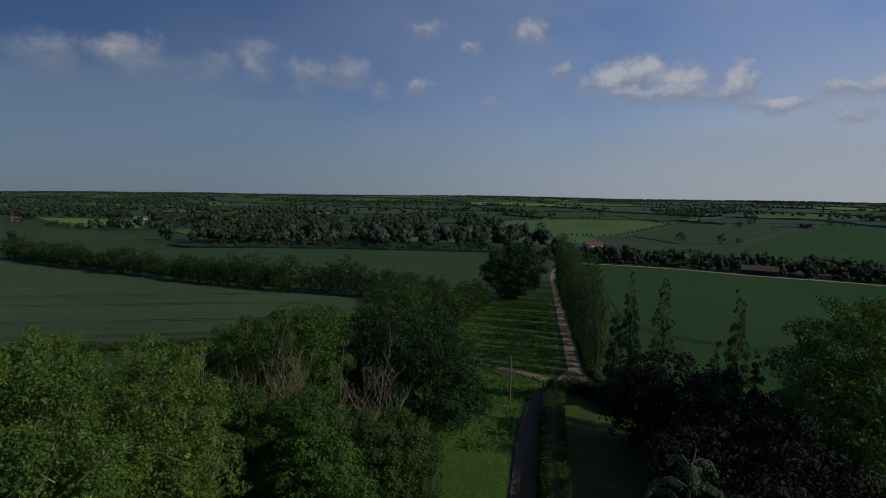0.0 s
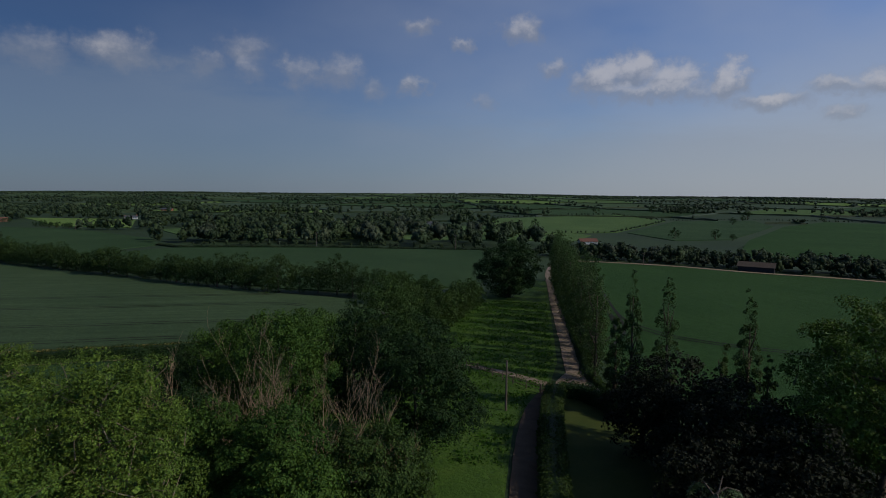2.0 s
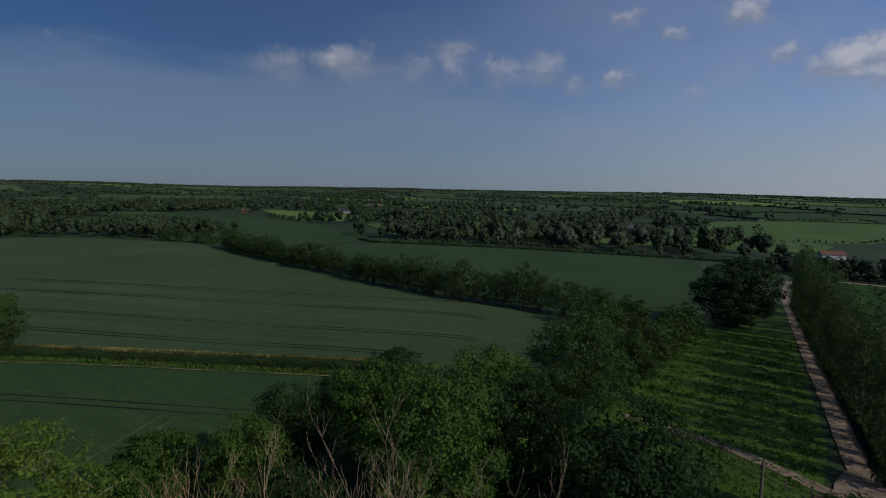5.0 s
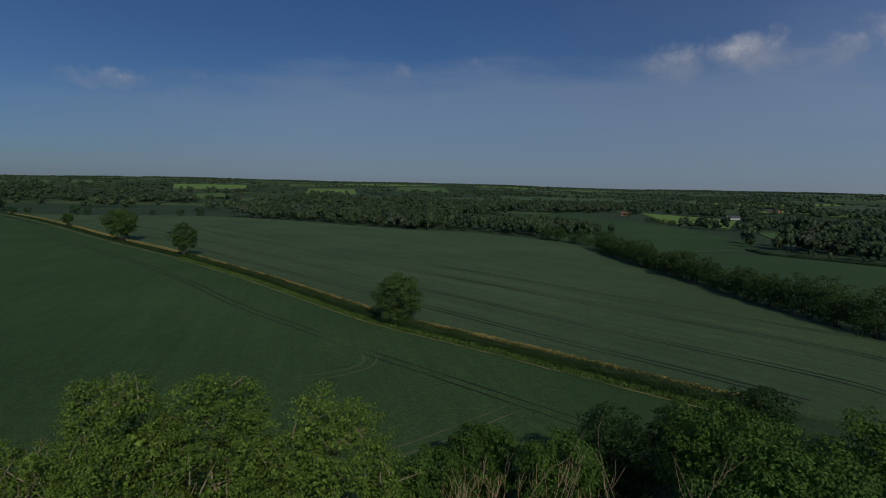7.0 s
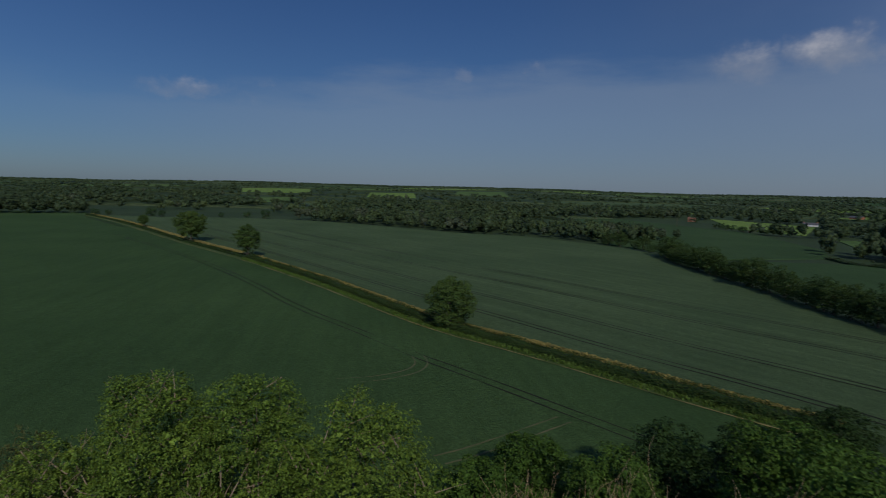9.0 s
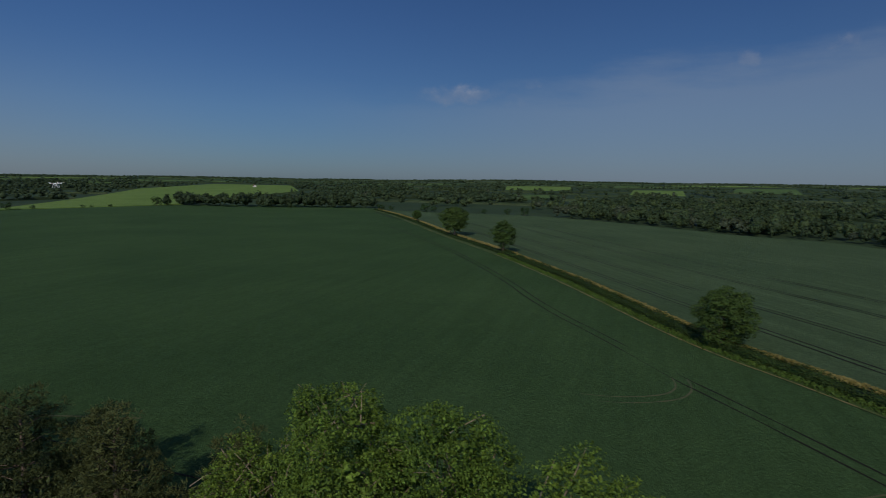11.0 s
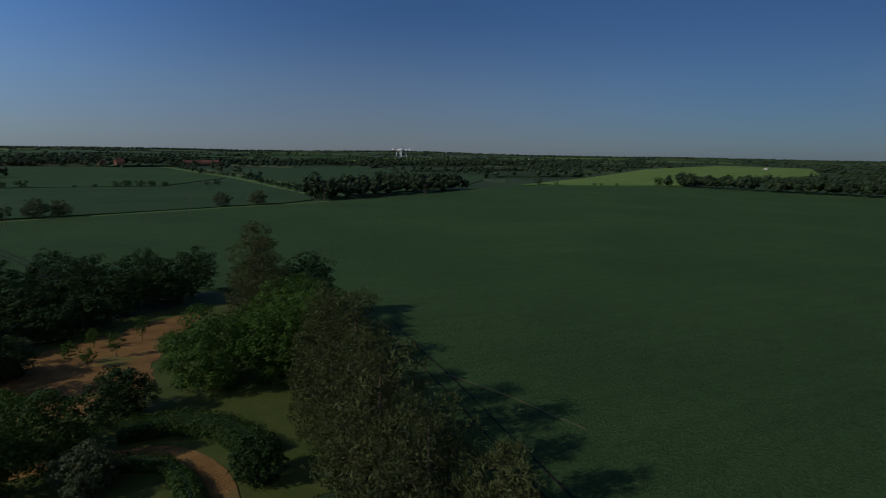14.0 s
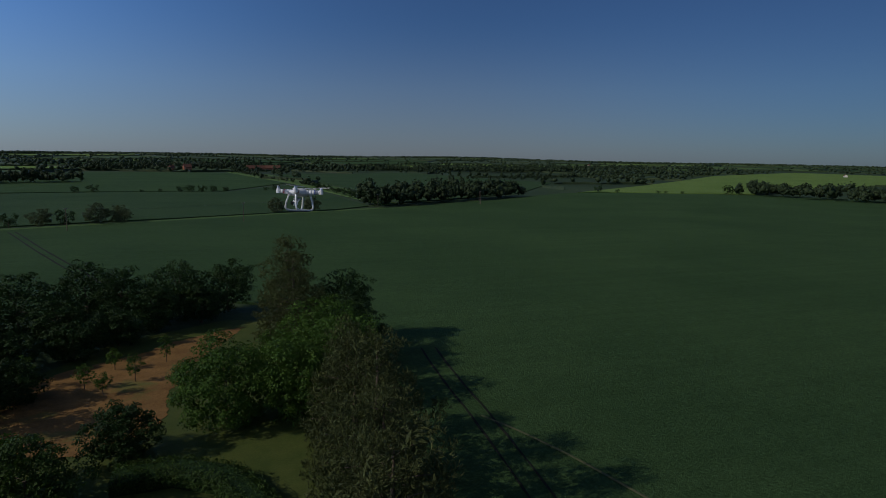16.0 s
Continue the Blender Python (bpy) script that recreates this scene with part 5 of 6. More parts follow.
WIL = [template("willow_tree", "round silvery willow by the ditch", 7, 4.6, LEAF_WILLOW, 620, 2400, 0.5, 0.1, 0.25, "willows by the ditch")]
for i, (x, y, s) in enumerate([(-103, -279, 1.0), (-121, -281, 1.05), (-10, -248, 0.85), (-27, -250, 1.05), (-35, -252, 0.9)]):
    plant(WIL[0], x, y, s, i * 70, i == 0)
bush_t = template("hedge_bush", "round dark bush along a far field boundary", 6, 4.2, LEAF_DARK, 630, 320, 0.7, 0.1, 0.2, "bushes on far boundaries")
first = True
for x, y, s in [(-1, -244, 0.9), (-17, -249, 0.95), (-518, -306, 1.5), (-526, -300, 0.9), (-166, -300, 0.85), (-171, -318, 0.9), (-176, -334, 1.0), (-180, -350, 0.85), (-184, -376, 0.95), (-188, -398, 1.1),
                (-192, -424, 0.8), (-198, -460, 1.0), (-204, -500, 0.9), (-158, -470, 0.9), (-150, -470, 0.6), (-20, -461, 0.85), (-31, -462, 1.0), (-60, -460, 0.4), (-72, -459, 0.5),
                (-85, -458, 0.8), (-92, -459, 0.95), (-100, -458, 0.9), (-108, -458, 0.85), (-117, -459, 0.7), (-430, -378, 1.1), (-444, -368, 0.6), (-470, -344, 0.5), (-476, -340, 0.45), (-486, -330, 0.5),
                (-512, -92, 1.0), (-520, -84, 0.8), (-506, -52, 1.3), (-504, -44, 0.9), (-500, -20, 0.8), (-498, 0, 0.7), (-495, 20, 0.9), (-492, 34, 1.2), (-415, 462, 1.0), (-424, 466, 0.8), (-434, 468, 1.0), (-445, 472, 0.9), (-456, 476, 1.1), (-468, 480, 0.8), (-390, 462, 0.9), (-553, 534, 0.9), (-564, 537, 0.8), (-380, 468, 0.7)]:
    plant(bush_t, x, y, s, rnd.uniform(0, 360), first)
    first = False

# field trees across the valley
far_t = template("field_tree", "lone rounded field tree across the valley", 12, 6.5, LEAF_DARK, 640, 420, 0.9, 1.2, 0.35, "lone field trees")
first = True
for x, y, s in [(230, 1162, 1.3), (276, 1133, 1.2), (291, 1095, 1.4), (336, 960, 1.2), (157, 494, 0.75), (262, 790, 0.8), (125, 493, 0.8), (168, 486, 0.5), (-5, 1033, 1.1), (-124, 973, 1.2), (-150, 980, 1.1),
                (310, 900, 0.7), (120, 1120, 1.3), (-600, 700, 1.0), (420, 905, 0.8), (450, 930, 0.7), (-40, 700, 0.9), (-70, 690, 1.0), (10, 650, 0.8)]:
    plant(far_t, x, y, s, rnd.uniform(0, 360), first)
    first = False


def in_poly(x, y, poly):
    c = False
    for (x0, y0), (x1, y1) in zip(poly, poly[1:] + poly[:1]):
        if (y0 > y) != (y1 > y) and x < (x1 - x0) * (y - y0) / (y1 - y0) + x0:
            c = not c
    return c


# open fields and the ground before the farmhouse, where no wood stands
WEST_STRIPS = [[(-1424, 25), (-1466, 186), (-1895, 237), (-1754, 29)], [(-903, -26), (-930, 113), (-1153, 118), (-1098, -21)], [(-1292, 290), (-1282, 403), (-1673, 514), (-1649, 375)],
               [(-1513, 578), (-1425, 709), (-1900, 918), (-1914, 749)]]
for strip, crop in zip(WEST_STRIPS, (CROP_LIGHT, CROP_MID, CROP_LIGHT, CROP_MID)):
    sheet("field_pasture", strip, crop, 0.7, "pale distant field between dark belts of trees", skirt=0.8)
CLEAR = WEST_STRIPS + [[(-640, 600), (-620, 452), (-402, 440), (-352, 480), (-460, 505), (-560, 575)], [(-545, 700), (-470, 700), (-430, 600), (-500, 600)], FIELD_A, FIELD_B, FIELD_C, FIELD_D, FIELD_E, [(-640, 635), (-533, 650), (-465, 635), (-355, 480), (-460, 485), (-560, 560)], [(-45, 866), (152, 1082), (196, 870), (88, 572), (-8, 511), (-50, 680)],
         [(98, 570), (206, 862), (330, 920), (300, 760), (170, 500), (120, 470)], [(182, 492), (310, 755), (420, 900), (700, 860), (900, 600), (600, 330), (330, 200), (200, 262), (120, 330)],
         [(-403, -378), (-597, -461), (-1060, -675), (-1500, -750), (-1540, -552), (-1110, -380), (-620, -325), (-552, -300), (-490, -335), (-440, -374)],
         [(30, -242), (-54, -260), (-140, -289), (-164, -306), (-178, -390), (-203, -560), (-120, -462), (-30, -465), (60, -455)], [(60, -470), (-30, -472), (-116, -468), (-206, -600), (-216, -900), (-100, -930), (60, -860)],
         [(-219, -950), (-211, -594), (-186, -388), (-176, -312), (-190, -318), (-229, -502), (-257, -840)], [(-198, -325), (-237, -500), (-266, -840), (-520, -920), (-540, -560), (-345, -390)]]


# ---- woods and far hedges: uncountable, each stretch one heap of leaf clumps ----
def wood(name, label, pts, per_tree, materials, seed, category="woodland", squash=(0.36, 0.52), keep_off=False):
    """pts: x, y, height of every crown; materials: one, or several that the crowns are shared among."""
    rng = np.random.default_rng(seed)
    A = np.array([p for p in pts if not keep_off or not any(in_poly(p[0], p[1], q) for q in CLEAR)], float)
    mats = materials if isinstance(materials, tuple) else (materials,)
    odds = np.array([0.50, 0.40, 0.10][:len(mats)])
    share = rng.choice(len(mats), len(A), p=odds / odds.sum())
    lobes, leaves = next((l, k) for lim, l, k in ((500, 20, 240), (250, 13, 130), (100, 8, 80), (50, 4, 36), (15, 2, 14), (5, 1, 8), (0, 1, 3)) if per_tree >= lim)
    for s_, mat in enumerate(mats):
        B = A[share == s_]
        n = len(B)
        if n == 0:
            continue
        gz = np.array([ground_z(x, y) for x, y, _ in B])
        h = B[:, 2]
        w = h * rng.uniform(squash[0], squash[1], n)
        # each crown is heaped up of uneven lobes on a broad heart
        lo = sphere_dirs(n * lobes, rng).reshape(n, lobes, 3) * np.array([0.62, 0.62, 0.56]) * rng.uniform(0.7, 1.1, (n, lobes, 1))
        size = rng.uniform(0.24, 0.50, (n, lobes)) * (0.74 if lobes > 12 else 1.0)
        lo[:, 0], size[:, 0] = 0, 0.68
        span = np.stack([w, w, h * 0.5], 1)
        mid = np.stack([B[:, 0], B[:, 1], gz + h * 0.48], 1)
        C = (mid[:, None, :] + lo * span[:, None, :]).reshape(-1, 3)
        R = (size[:, :, None] * span[:, None, :]).reshape(-1, 3)
        V, F = lump_mesh(C, R * 0.76, rng, 1, 0.16)
        V[:, 2] = np.maximum(V[:, 2], np.repeat(np.repeat(gz, lobes), len(ICO[1][0])) - 0.3)
        idx = np.repeat(np.arange(n), leaves)
        lob = rng.integers(0, lobes, len(idx))
        d = sphere_dirs(len(idx), rng)
        d[:, 2] += 0.3
        d = unit(d)
        P = C[idx * lobes + lob] + d * R[idx * lobes + lob] * rng.uniform(0.82, 1.2, len(idx))[:, None]
        P[:, 2] = np.maximum(P[:, 2], gz[idx] + 0.1)
        Q = leaf_quads(P, d, np.minimum(1.7 * math.sqrt(55.0 / leaves), 2.4) * h[idx] / 11, rng, slim=0.8, jitter=0.4)
        tagged(new(name, foliage_mesh(name, Q, V, F, mat)), label, category, kind="stuff")


def band(line, depth, spacing, hmin, hmax, seed, side=1):
    """Crowns in a belt on one side of a line."""
    rng = random.Random(seed)
    out = []
    pts = resample(line, spacing)
    nor = sides_of(pts)
    rows = max(1, int(depth / spacing))
    for (x, y), (nx, ny) in zip(pts, nor):
        for k in range(rows):
            o = side * (k * spacing + rng.uniform(0, spacing * 0.8)) + side * 2
            t = rng.uniform(-spacing, spacing) * 0.5
            out.append((x + nx * o - ny * t, y + ny * o + nx * t, rng.uniform(hmin, hmax) * (0.8 if k == 0 else 1)))
    return out


wood("wood_edge", "dense dark green wood behind the wheat", band([(-482, 60), (-443, 112), (-381, 160), (-350, 206), (-300, 226)], 90, 9.5, 9, 16, 1, 1), 300, FAR_MIX, 701)
wood("valley_trees", "belt of tall mixed trees along the valley stream", band([(-215, 326), (-190, 322), (-171, 326), (-84, 342), (-46, 346), (-20, 346), (22, 380)], 70, 14, 9, 21, 2, 1), 1000, FAR_MIX, 702)
sheet("field_pasture", [(-200, 400), (-60, 420), (40, 440), (60, 520), (-20, 640), (-160, 640), (-300, 560), (-330, 470), (-260, 400)], CROP_MID, 0.45, "rough valley pasture between the groves", skirt=0.6)
wood("valley_thicket", "low scrub in front of the valley trees", band([(-205, 318), (-171, 322), (-140, 326), (-110, 330), (-46, 338), (-20, 338)], 5, 6, 3, 6, 22, 1), 140, FAR_MIX, 722)
wood("valley_willows", "grey-green willows along the valley stream", band([(-160, 345), (-120, 350), (-60, 354)], 12, 13, 15, 19, 3, 1), 900, LEAF_WILLOW, 703)
wood("stream_trees", "bushy trees along the far edge of the field", band([(8, 300), (30, 282), (60, 272), (85, 262), (108, 249), (140, 234), (190, 216)], 26, 5.2, 5, 11, 4, 1), 300, FAR_MIX, 704)
wood("stream_trees", "bushy trees along the far edge of the field", band([(190, 216), (240, 198), (300, 170)], 26, 8, 7, 11.5, 14, 1), 260, FAR_MIX, 714)
wood("stream_scrub", "low scrub before the trees along the stream", band([(26, 281), (60, 270), (85, 260), (108, 247), (140, 232), (190, 214), (240, 196)], 8, 4.5, 2.5, 5.5, 41, 1), 250, FAR_MIX, 744)
wood("wood_edge", "dark wood at the far end of the wheat field", band([(-566, -296), (-560, -230), (-572, -170), (-580, -118)], 44, 10, 12, 17, 5, -1), 260, LEAF_FAR, 705)
wood("copse", "small dark wood beside the wheat field", band([(-318, -347), (-235, -322), (-172, -296)], 28, 8.5, 12, 18, 6, -1), 420, LEAF_FAR, 706)
wood("far_hedge", "straggling hedge and trees across the slope", band([(-330, -390), (-345, -430), (-370, -560), (-420, -640), (-560, -700), (-760, -650)], 10, 9, 5, 10, 8, 1), 160, LEAF_FAR, 707)
wood("far_hedge", "dark hedge on the far hillside", band([(-8, 505), (40, 540), (88, 566), (140, 705), (200, 872), (330, 935), (480, 905)], 5, 5, 2.6, 4.4, 9, 1), 90, LEAF_FAR, 708)
wood("far_hedge", "dark hedge on the far hillside", band([(196, 872), (152, 1090), (40, 1000), (-50, 880), (-60, 690), (-10, 512)], 6, 7, 3, 7, 10, 1), 90, LEAF_FAR, 709)
wood("far_hedge", "hedge beside the grassy strip", band([(-176, -320), (-190, -400), (-215, -600), (-225, -940)], 6, 8, 3, 7, 11, -1), 120, LEAF_FAR, 710)
wood("far_wood", "dark wood on the skyline", band([(-60, -960), (-180, -1075), (-330, -1085), (-520, -1000), (-760, -900), (-1000, -960), (-1300, -1000)], 60, 10, 9, 15, 12, 1), 60, LEAF_FAR, 711)
wood("far_wood", "dark wood beside the southern fields", band([(110, -600), (60, -634), (10, -652), (-8, -660)], 40, 9, 10, 15, 19, -1), 100, LEAF_FAR, 745)
wood("far_wood", "dark trees round the farmhouse", band([(-640, 640), (-520, 700), (-440, 660), (-380, 560), (-330, 480)], 70, 11, 10, 16, 13, -1), 90, LEAF_FAR, 712, keep_off=True)
wood("far_wood", "dark trees above the valley field", band([(-900, 330), (-760, 380), (-660, 420), (-620, 520), (-640, 610)], 60, 12, 10, 15, 15, 1), 90, LEAF_FAR, 713, keep_off=True)


def groves(az0, az1, r0, r1, count, h0, h1, seed, grain=0.008, cut=0.05):
    """Trees in natural groves between two bearings and two distances, clear of the open fields."""
    rng = random.Random(seed)
    out = []
    while len(out) < count:
        a, r = radians(rng.uniform(az0, az1)), rng.uniform(r0, r1)
        x, y = -math.sin(a) * r, math.cos(a) * r
        if noise.noise(Vector((x * grain, y * grain, seed))) < cut or any(in_poly(x, y, q) for q in CLEAR):
            continue
        out.append((x, y, rng.uniform(h0, h1)))
    return out


wood("valley_groves", "mixed groves and thickets filling the valley", groves(-2, 50, 400, 700, 320, 7, 18, 3, 0.011, 0.05), 180, FAR_MIX, 730)
wood("valley_groves", "mixed groves and thickets filling the valley", groves(-2, 50, 700, 1200, 260, 7, 16, 13, 0.008, 0.12), 80, FAR_MIX, 735)
wood("valley_groves", "mixed groves and thickets filling the valley", groves(48, 75, 520, 1100, 300, 7, 15, 4, 0.009, 0.1), 110, FAR_MIX, 731)
wood("west_groves", "dark groves beyond the long hedge", groves(72, 104, 600, 1300, 260, 7, 14, 5, 0.009, 0.16), 90, FAR_MIX, 732)
wood("south_groves", "scattered groves on the southern slopes", groves(104, 178, 640, 1500, 420, 6, 12, 6, 0.01, 0.15), 60, LEAF_FAR, 733)
wood("east_groves", "line of trees along the eastern hilltop", groves(-40, -12, 1150, 1500, 160, 7, 13, 7, 0.006, 0.1), 60, LEAF_FAR, 734)
for k, (r0, r1, n, per) in enumerate([(1500, 2200, 800, 18), (2200, 3200, 1000, 11), (3200, 4600, 1400, 6)]):
    wood("skyline_woods", "dark woods along the skyline", groves(-45, 190, r0, r1, n, 6, 12, 8 + k, 0.003, 0.1), per, LEAF_FAR, 740 + k, squash=(0.7, 1.2))


CROP_FAR = crop_material("wheat_far", (0.052, 0.084, 0.050), (0.075, 0.110, 0.066), 50)


def patchwork():
    """Far fields with their hedges and woods, in all the directions looked at, out to the skyline."""
    rng = random.Random(31)
    seeds = []
    r = 640.0
    while r < 5000:
        gap = 150 + r * 0.11
        n = int(2 * math.pi * r / gap)
        for k in range(n):
            a = 2 * math.pi * (k + rng.uniform(-0.35, 0.35)) / n
            rr = r + rng.uniform(-0.3, 0.3) * gap
            seeds.append((rr * math.cos(a), rr * math.sin(a)))
        r += gap
    kinds = [CROP_A, CROP_C, CROP_MID, CROP_LIGHT, CROP_FAR, CROP_B]
    sheets = {m.name: ([], [], m) for m in kinds}
    trees, woods = [], []
    HV, HF = [], []
    for i, (cx, cy) in enumerate(seeds):
        az = math.degrees(math.atan2(-cx, cy))
        dist = math.hypot(cx, cy)
        if not (-50 < az < 180 or az < -170):
            continue
        gap = 150 + dist * 0.11
        poly = [(cx - gap * 1.5, cy - gap * 1.5), (cx + gap * 1.5, cy - gap * 1.5), (cx + gap * 1.5, cy + gap * 1.5), (cx - gap * 1.5, cy + gap * 1.5)]
        for j, (ox, oy) in enumerate(seeds):
            if j == i or abs(ox - cx) + abs(oy - cy) > gap * 4:
                continue
            mx, my, dx, dy = (cx + ox) / 2, (cy + oy) / 2, ox - cx, oy - cy
            out = []
            for a, b in zip(poly, poly[1:] + poly[:1]):
                sa, sb = (a[0] - mx) * dx + (a[1] - my) * dy, (b[0] - mx) * dx + (b[1] - my) * dy
                if sa <= 0:
                    out.append(a)
                if sa * sb < 0:
                    t = sa / (sa - sb)
                    out.append((a[0] + (b[0] - a[0]) * t, a[1] + (b[1] - a[1]) * t))
            poly = out
            if len(poly) < 3:
                break
        if len(poly) < 3:
            continue
        is_wood = rng.random() < 0.20
        fields = [q for q in CLEAR if any(in_poly(x, y, q) for x, y in poly + [(cx, cy)])]
        m = rng.choices(kinds, (3, 2, 2.6, 2.2, 6, 4))[0]
        V, F, _ = sheets[m.name] if not fields else ([], [], None)
        cen = len(V)
        V.append((cx, cy, ground_z(cx, cy) + 0.3))
        ring = resample(poly + poly[:1], 60)[:-1]
        for x, y in ring:
            x, y = cx + (x - cx) * 0.985, cy + (y - cy) * 0.985
            V.append((x, y, ground_z(x, y) + 0.3))
        for k in range(len(ring)):
            F.append((cen, cen + 1 + k, cen + 1 + (k + 1) % len(ring)))
        lush = rng.random()
        open_hill = -40 < az < -4 and dist < 1600
        prev = None
        for x, y in resample(poly + poly[:1], 8 + dist * 0.006):
            if math.hypot(x, y) < 600 or any(in_poly(x, y, q) for q in fields):
                prev = None
                continue
            # a clipped hedge, uneven in height and width
            g, hh, hw = ground_z(x, y), rng.uniform(1.6, 3.4), rng.uniform(1.2, 2.2)
            base = len(HV)
            HV += [(x - hw, y - hw * 0.6, g - 0.3), (x - hw * 0.6, y - hw * 0.4, g + hh), (x + hw * 0.6, y + hw * 0.4, g + hh), (x + hw, y + hw * 0.6, g - 0.3)]
            if prev is not None and rng.random() > 0.06:
                HF += [(prev + k, base + k, base + k + 1, prev + k + 1) for k in range(3)]
            prev = base
            if rng.random() < (0.06 if open_hill else 0.12 + 0.22 * lush):
                trees.append((x + rng.uniform(-3, 3), y + rng.uniform(-3, 3), rng.uniform(6, 13), dist))
        if is_wood and dist > 650 and not (-40 < az < -4 and dist < 1400):
            for _ in range(int(min(100, (gap * gap) / 300))):
                a, q = rng.uniform(0, 6.283), math.sqrt(rng.random()) * gap * 0.42
                wx, wy = cx + q * math.cos(a), cy + q * math.sin(a) * 0.7
                if not any(in_poly(wx, wy, f) for f in fields):
                    woods.append((wx, wy, rng.uniform(8, 14), dist))
    for m_name, (V, F, m) in sheets.items():
        if V:
            tagged(mesh_object("far_fields", V, F, m), "distant fields of green crops", "fields", kind="stuff")
    tagged(mesh_object("far_hedge_lines", HV, HF, LEAF_FAR, smooth=True), "low clipped hedges between the distant fields", "hedges", kind="stuff")
    for k, (lo, hi, per) in enumerate([(0, 1700, 20), (1700, 2600, 6), (2600, 6000, 3)]):
        sel = [t[:3] for t in trees + woods if lo <= t[3] < hi]
        if sel:
            wood("far_hedges", "distant hedgerows and woods fading to the skyline", sel, per, LEAF_FAR, 800 + k, squash=(0.5, 0.75))


patchwork()


def tree_belts():
    """Long belts of trees, one behind another, out to the skyline."""
    rng = random.Random(77)
    near, far = [], []
    for k, r in enumerate((1000, 1250, 1550, 1900, 2300, 2800, 3400, 4200)):
        gap = 5 + r * 0.0035
        for i in range(int(radians(235) * r / gap)):
            a = radians(-48) + i * gap / r
            n1 = noise.noise(Vector((math.degrees(a) * 0.13, k * 7.3, 1.0))) + 0.4 * noise.noise(Vector((math.degrees(a) * 0.6, k * 3.1, 4.0)))
            if n1 < 0.12 or (k < 3 and math.degrees(a) < -2):
                continue
            for row in range(2):
                q = r + 130 * noise.noise(Vector((math.degrees(a) * 0.08, k * 2.0, 9.0))) + rng.uniform(0, 26) + row * 18
                x, y = -math.sin(a) * q, math.cos(a) * q
                if not any(in_poly(x, y, f) for f in CLEAR):
                    (near if k < 3 else far).append((x, y, rng.uniform(7, 13)))
    wood("tree_belts", "long dark belts of trees between distant fields", near, 20, LEAF_FAR, 820, squash=(0.5, 0.75))
    wood("tree_belts", "long dark belts of trees between distant fields", far, 3, LEAF_FAR, 821, squash=(0.6, 0.9))


tree_belts()


# ---- poles, fence, buildings ----
def cyl(bm, p0, p1, r0, r1, sides=10):
    p0, p1 = Vector(p0), Vector(p1)
    d = (p1 - p0)
    q = d.to_track_quat("Z", "Y").to_matrix().to_4x4()
    bmesh.ops.create_cone(bm, cap_ends=True, segments=sides, radius1=r0, radius2=r1, depth=d.length, matrix=Matrix.Translation((p0 + p1) / 2) @ q)


def block(bm, c, s, turn=0.0, bevel=0.0):
    g = bmesh.ops.create_cube(bm, size=1, matrix=Matrix.Translation(c) @ pose(0, 0, 0, 0, 0, turn) @ Matrix.Diagonal((*s, 1)))
    if bevel:
        es = list({e for v in g["verts"] for e in v.link_edges})
        bmesh.ops.bevel(bm, geom=es, offset=bevel, segments=2, affect="EDGES")


def utility_pole(x, y, h, label, arm=True, twin=False):
    root = new("utility_pole")
    for s in ((-0.9, 0.9) if twin else (0,)):
        bm = bmesh.new()
        cyl(bm, (s, 0, -0.4), (s, 0, h), 0.15, 0.10)
        part("pole", bm, POLEWOOD, root)
    if arm:
        bm = bmesh.new()
        block(bm, (0, 0.12, h - 0.35), (2.6 if twin else 1.4, 0.12, 0.14), 0, 0.01)
        part("crossarm", bm, POLEWOOD, root)
        for s in (-0.6, 0, 0.6):
            bm = bmesh.new()
            cyl(bm, (s, 0.12, h - 0.3), (s, 0.12, h - 0.02), 0.05, 0.035, 8)
            part("insulator", bm, GREY_PLASTIC, root)
    root.matrix_basis = pose(x, y, ground_z(x, y), 0, 0, 20)
    return tagged(root, label, "utility pole")


utility_pole(8.5, 55.8, 6.2, "plain weathered wooden telegraph pole in the paddock", arm=False)
utility_pole(-237, -297, 8.5, "pair of wooden power poles at the edge of the wheat", twin=True)
utility_pole(-78, -239, 8.0, "wooden power pole at the field edge")
utility_pole(-163, -291, 8.0, "wooden power pole beside the copse")
utility_pole(-18, -226, 8.0, "wooden power pole in the wheat")
utility_pole(-580, 411, 9.0, "wooden power pole standing in the green crop")
utility_pole(-480, 441, 9.0, "wooden power pole standing in the green crop")
utility_pole(-390, 441, 9.0, "wooden power pole standing in the green crop")
utility_pole(-122, 327, 9.0, "wooden power pole by the valley trees")
utility_pole(-36, 330, 9.0, "wooden power pole by the valley trees")
utility_pole(60, 262, 6.0, "short wooden power pole by the sandy track")


def wire(a, b, ha, hb, sag):
    V, F = [], []
    pts = []
    for i in range(13):
        t = i / 12
        x, y = a[0] + (b[0] - a[0]) * t, a[1] + (b[1] - a[1]) * t
        z = (ground_z(*a) + ha) * (1 - t) + (ground_z(*b) + hb) * t - sag * 4 * t * (1 - t)
        pts.append((x, y, z))
    tube(V, F, pts, [0.02] * 13, 4)
    return tagged(mesh_object("overhead_wire", V, F, DARK_PLASTIC), "thin dark overhead wire slung between poles", "wire")


for a, b in (((-237, -297), (-163, -291)), ((-163, -291), (-78, -239)), ((-78, -239), (-18, -226))):
    wire(a, b, 8.0, 7.8, 1.0)


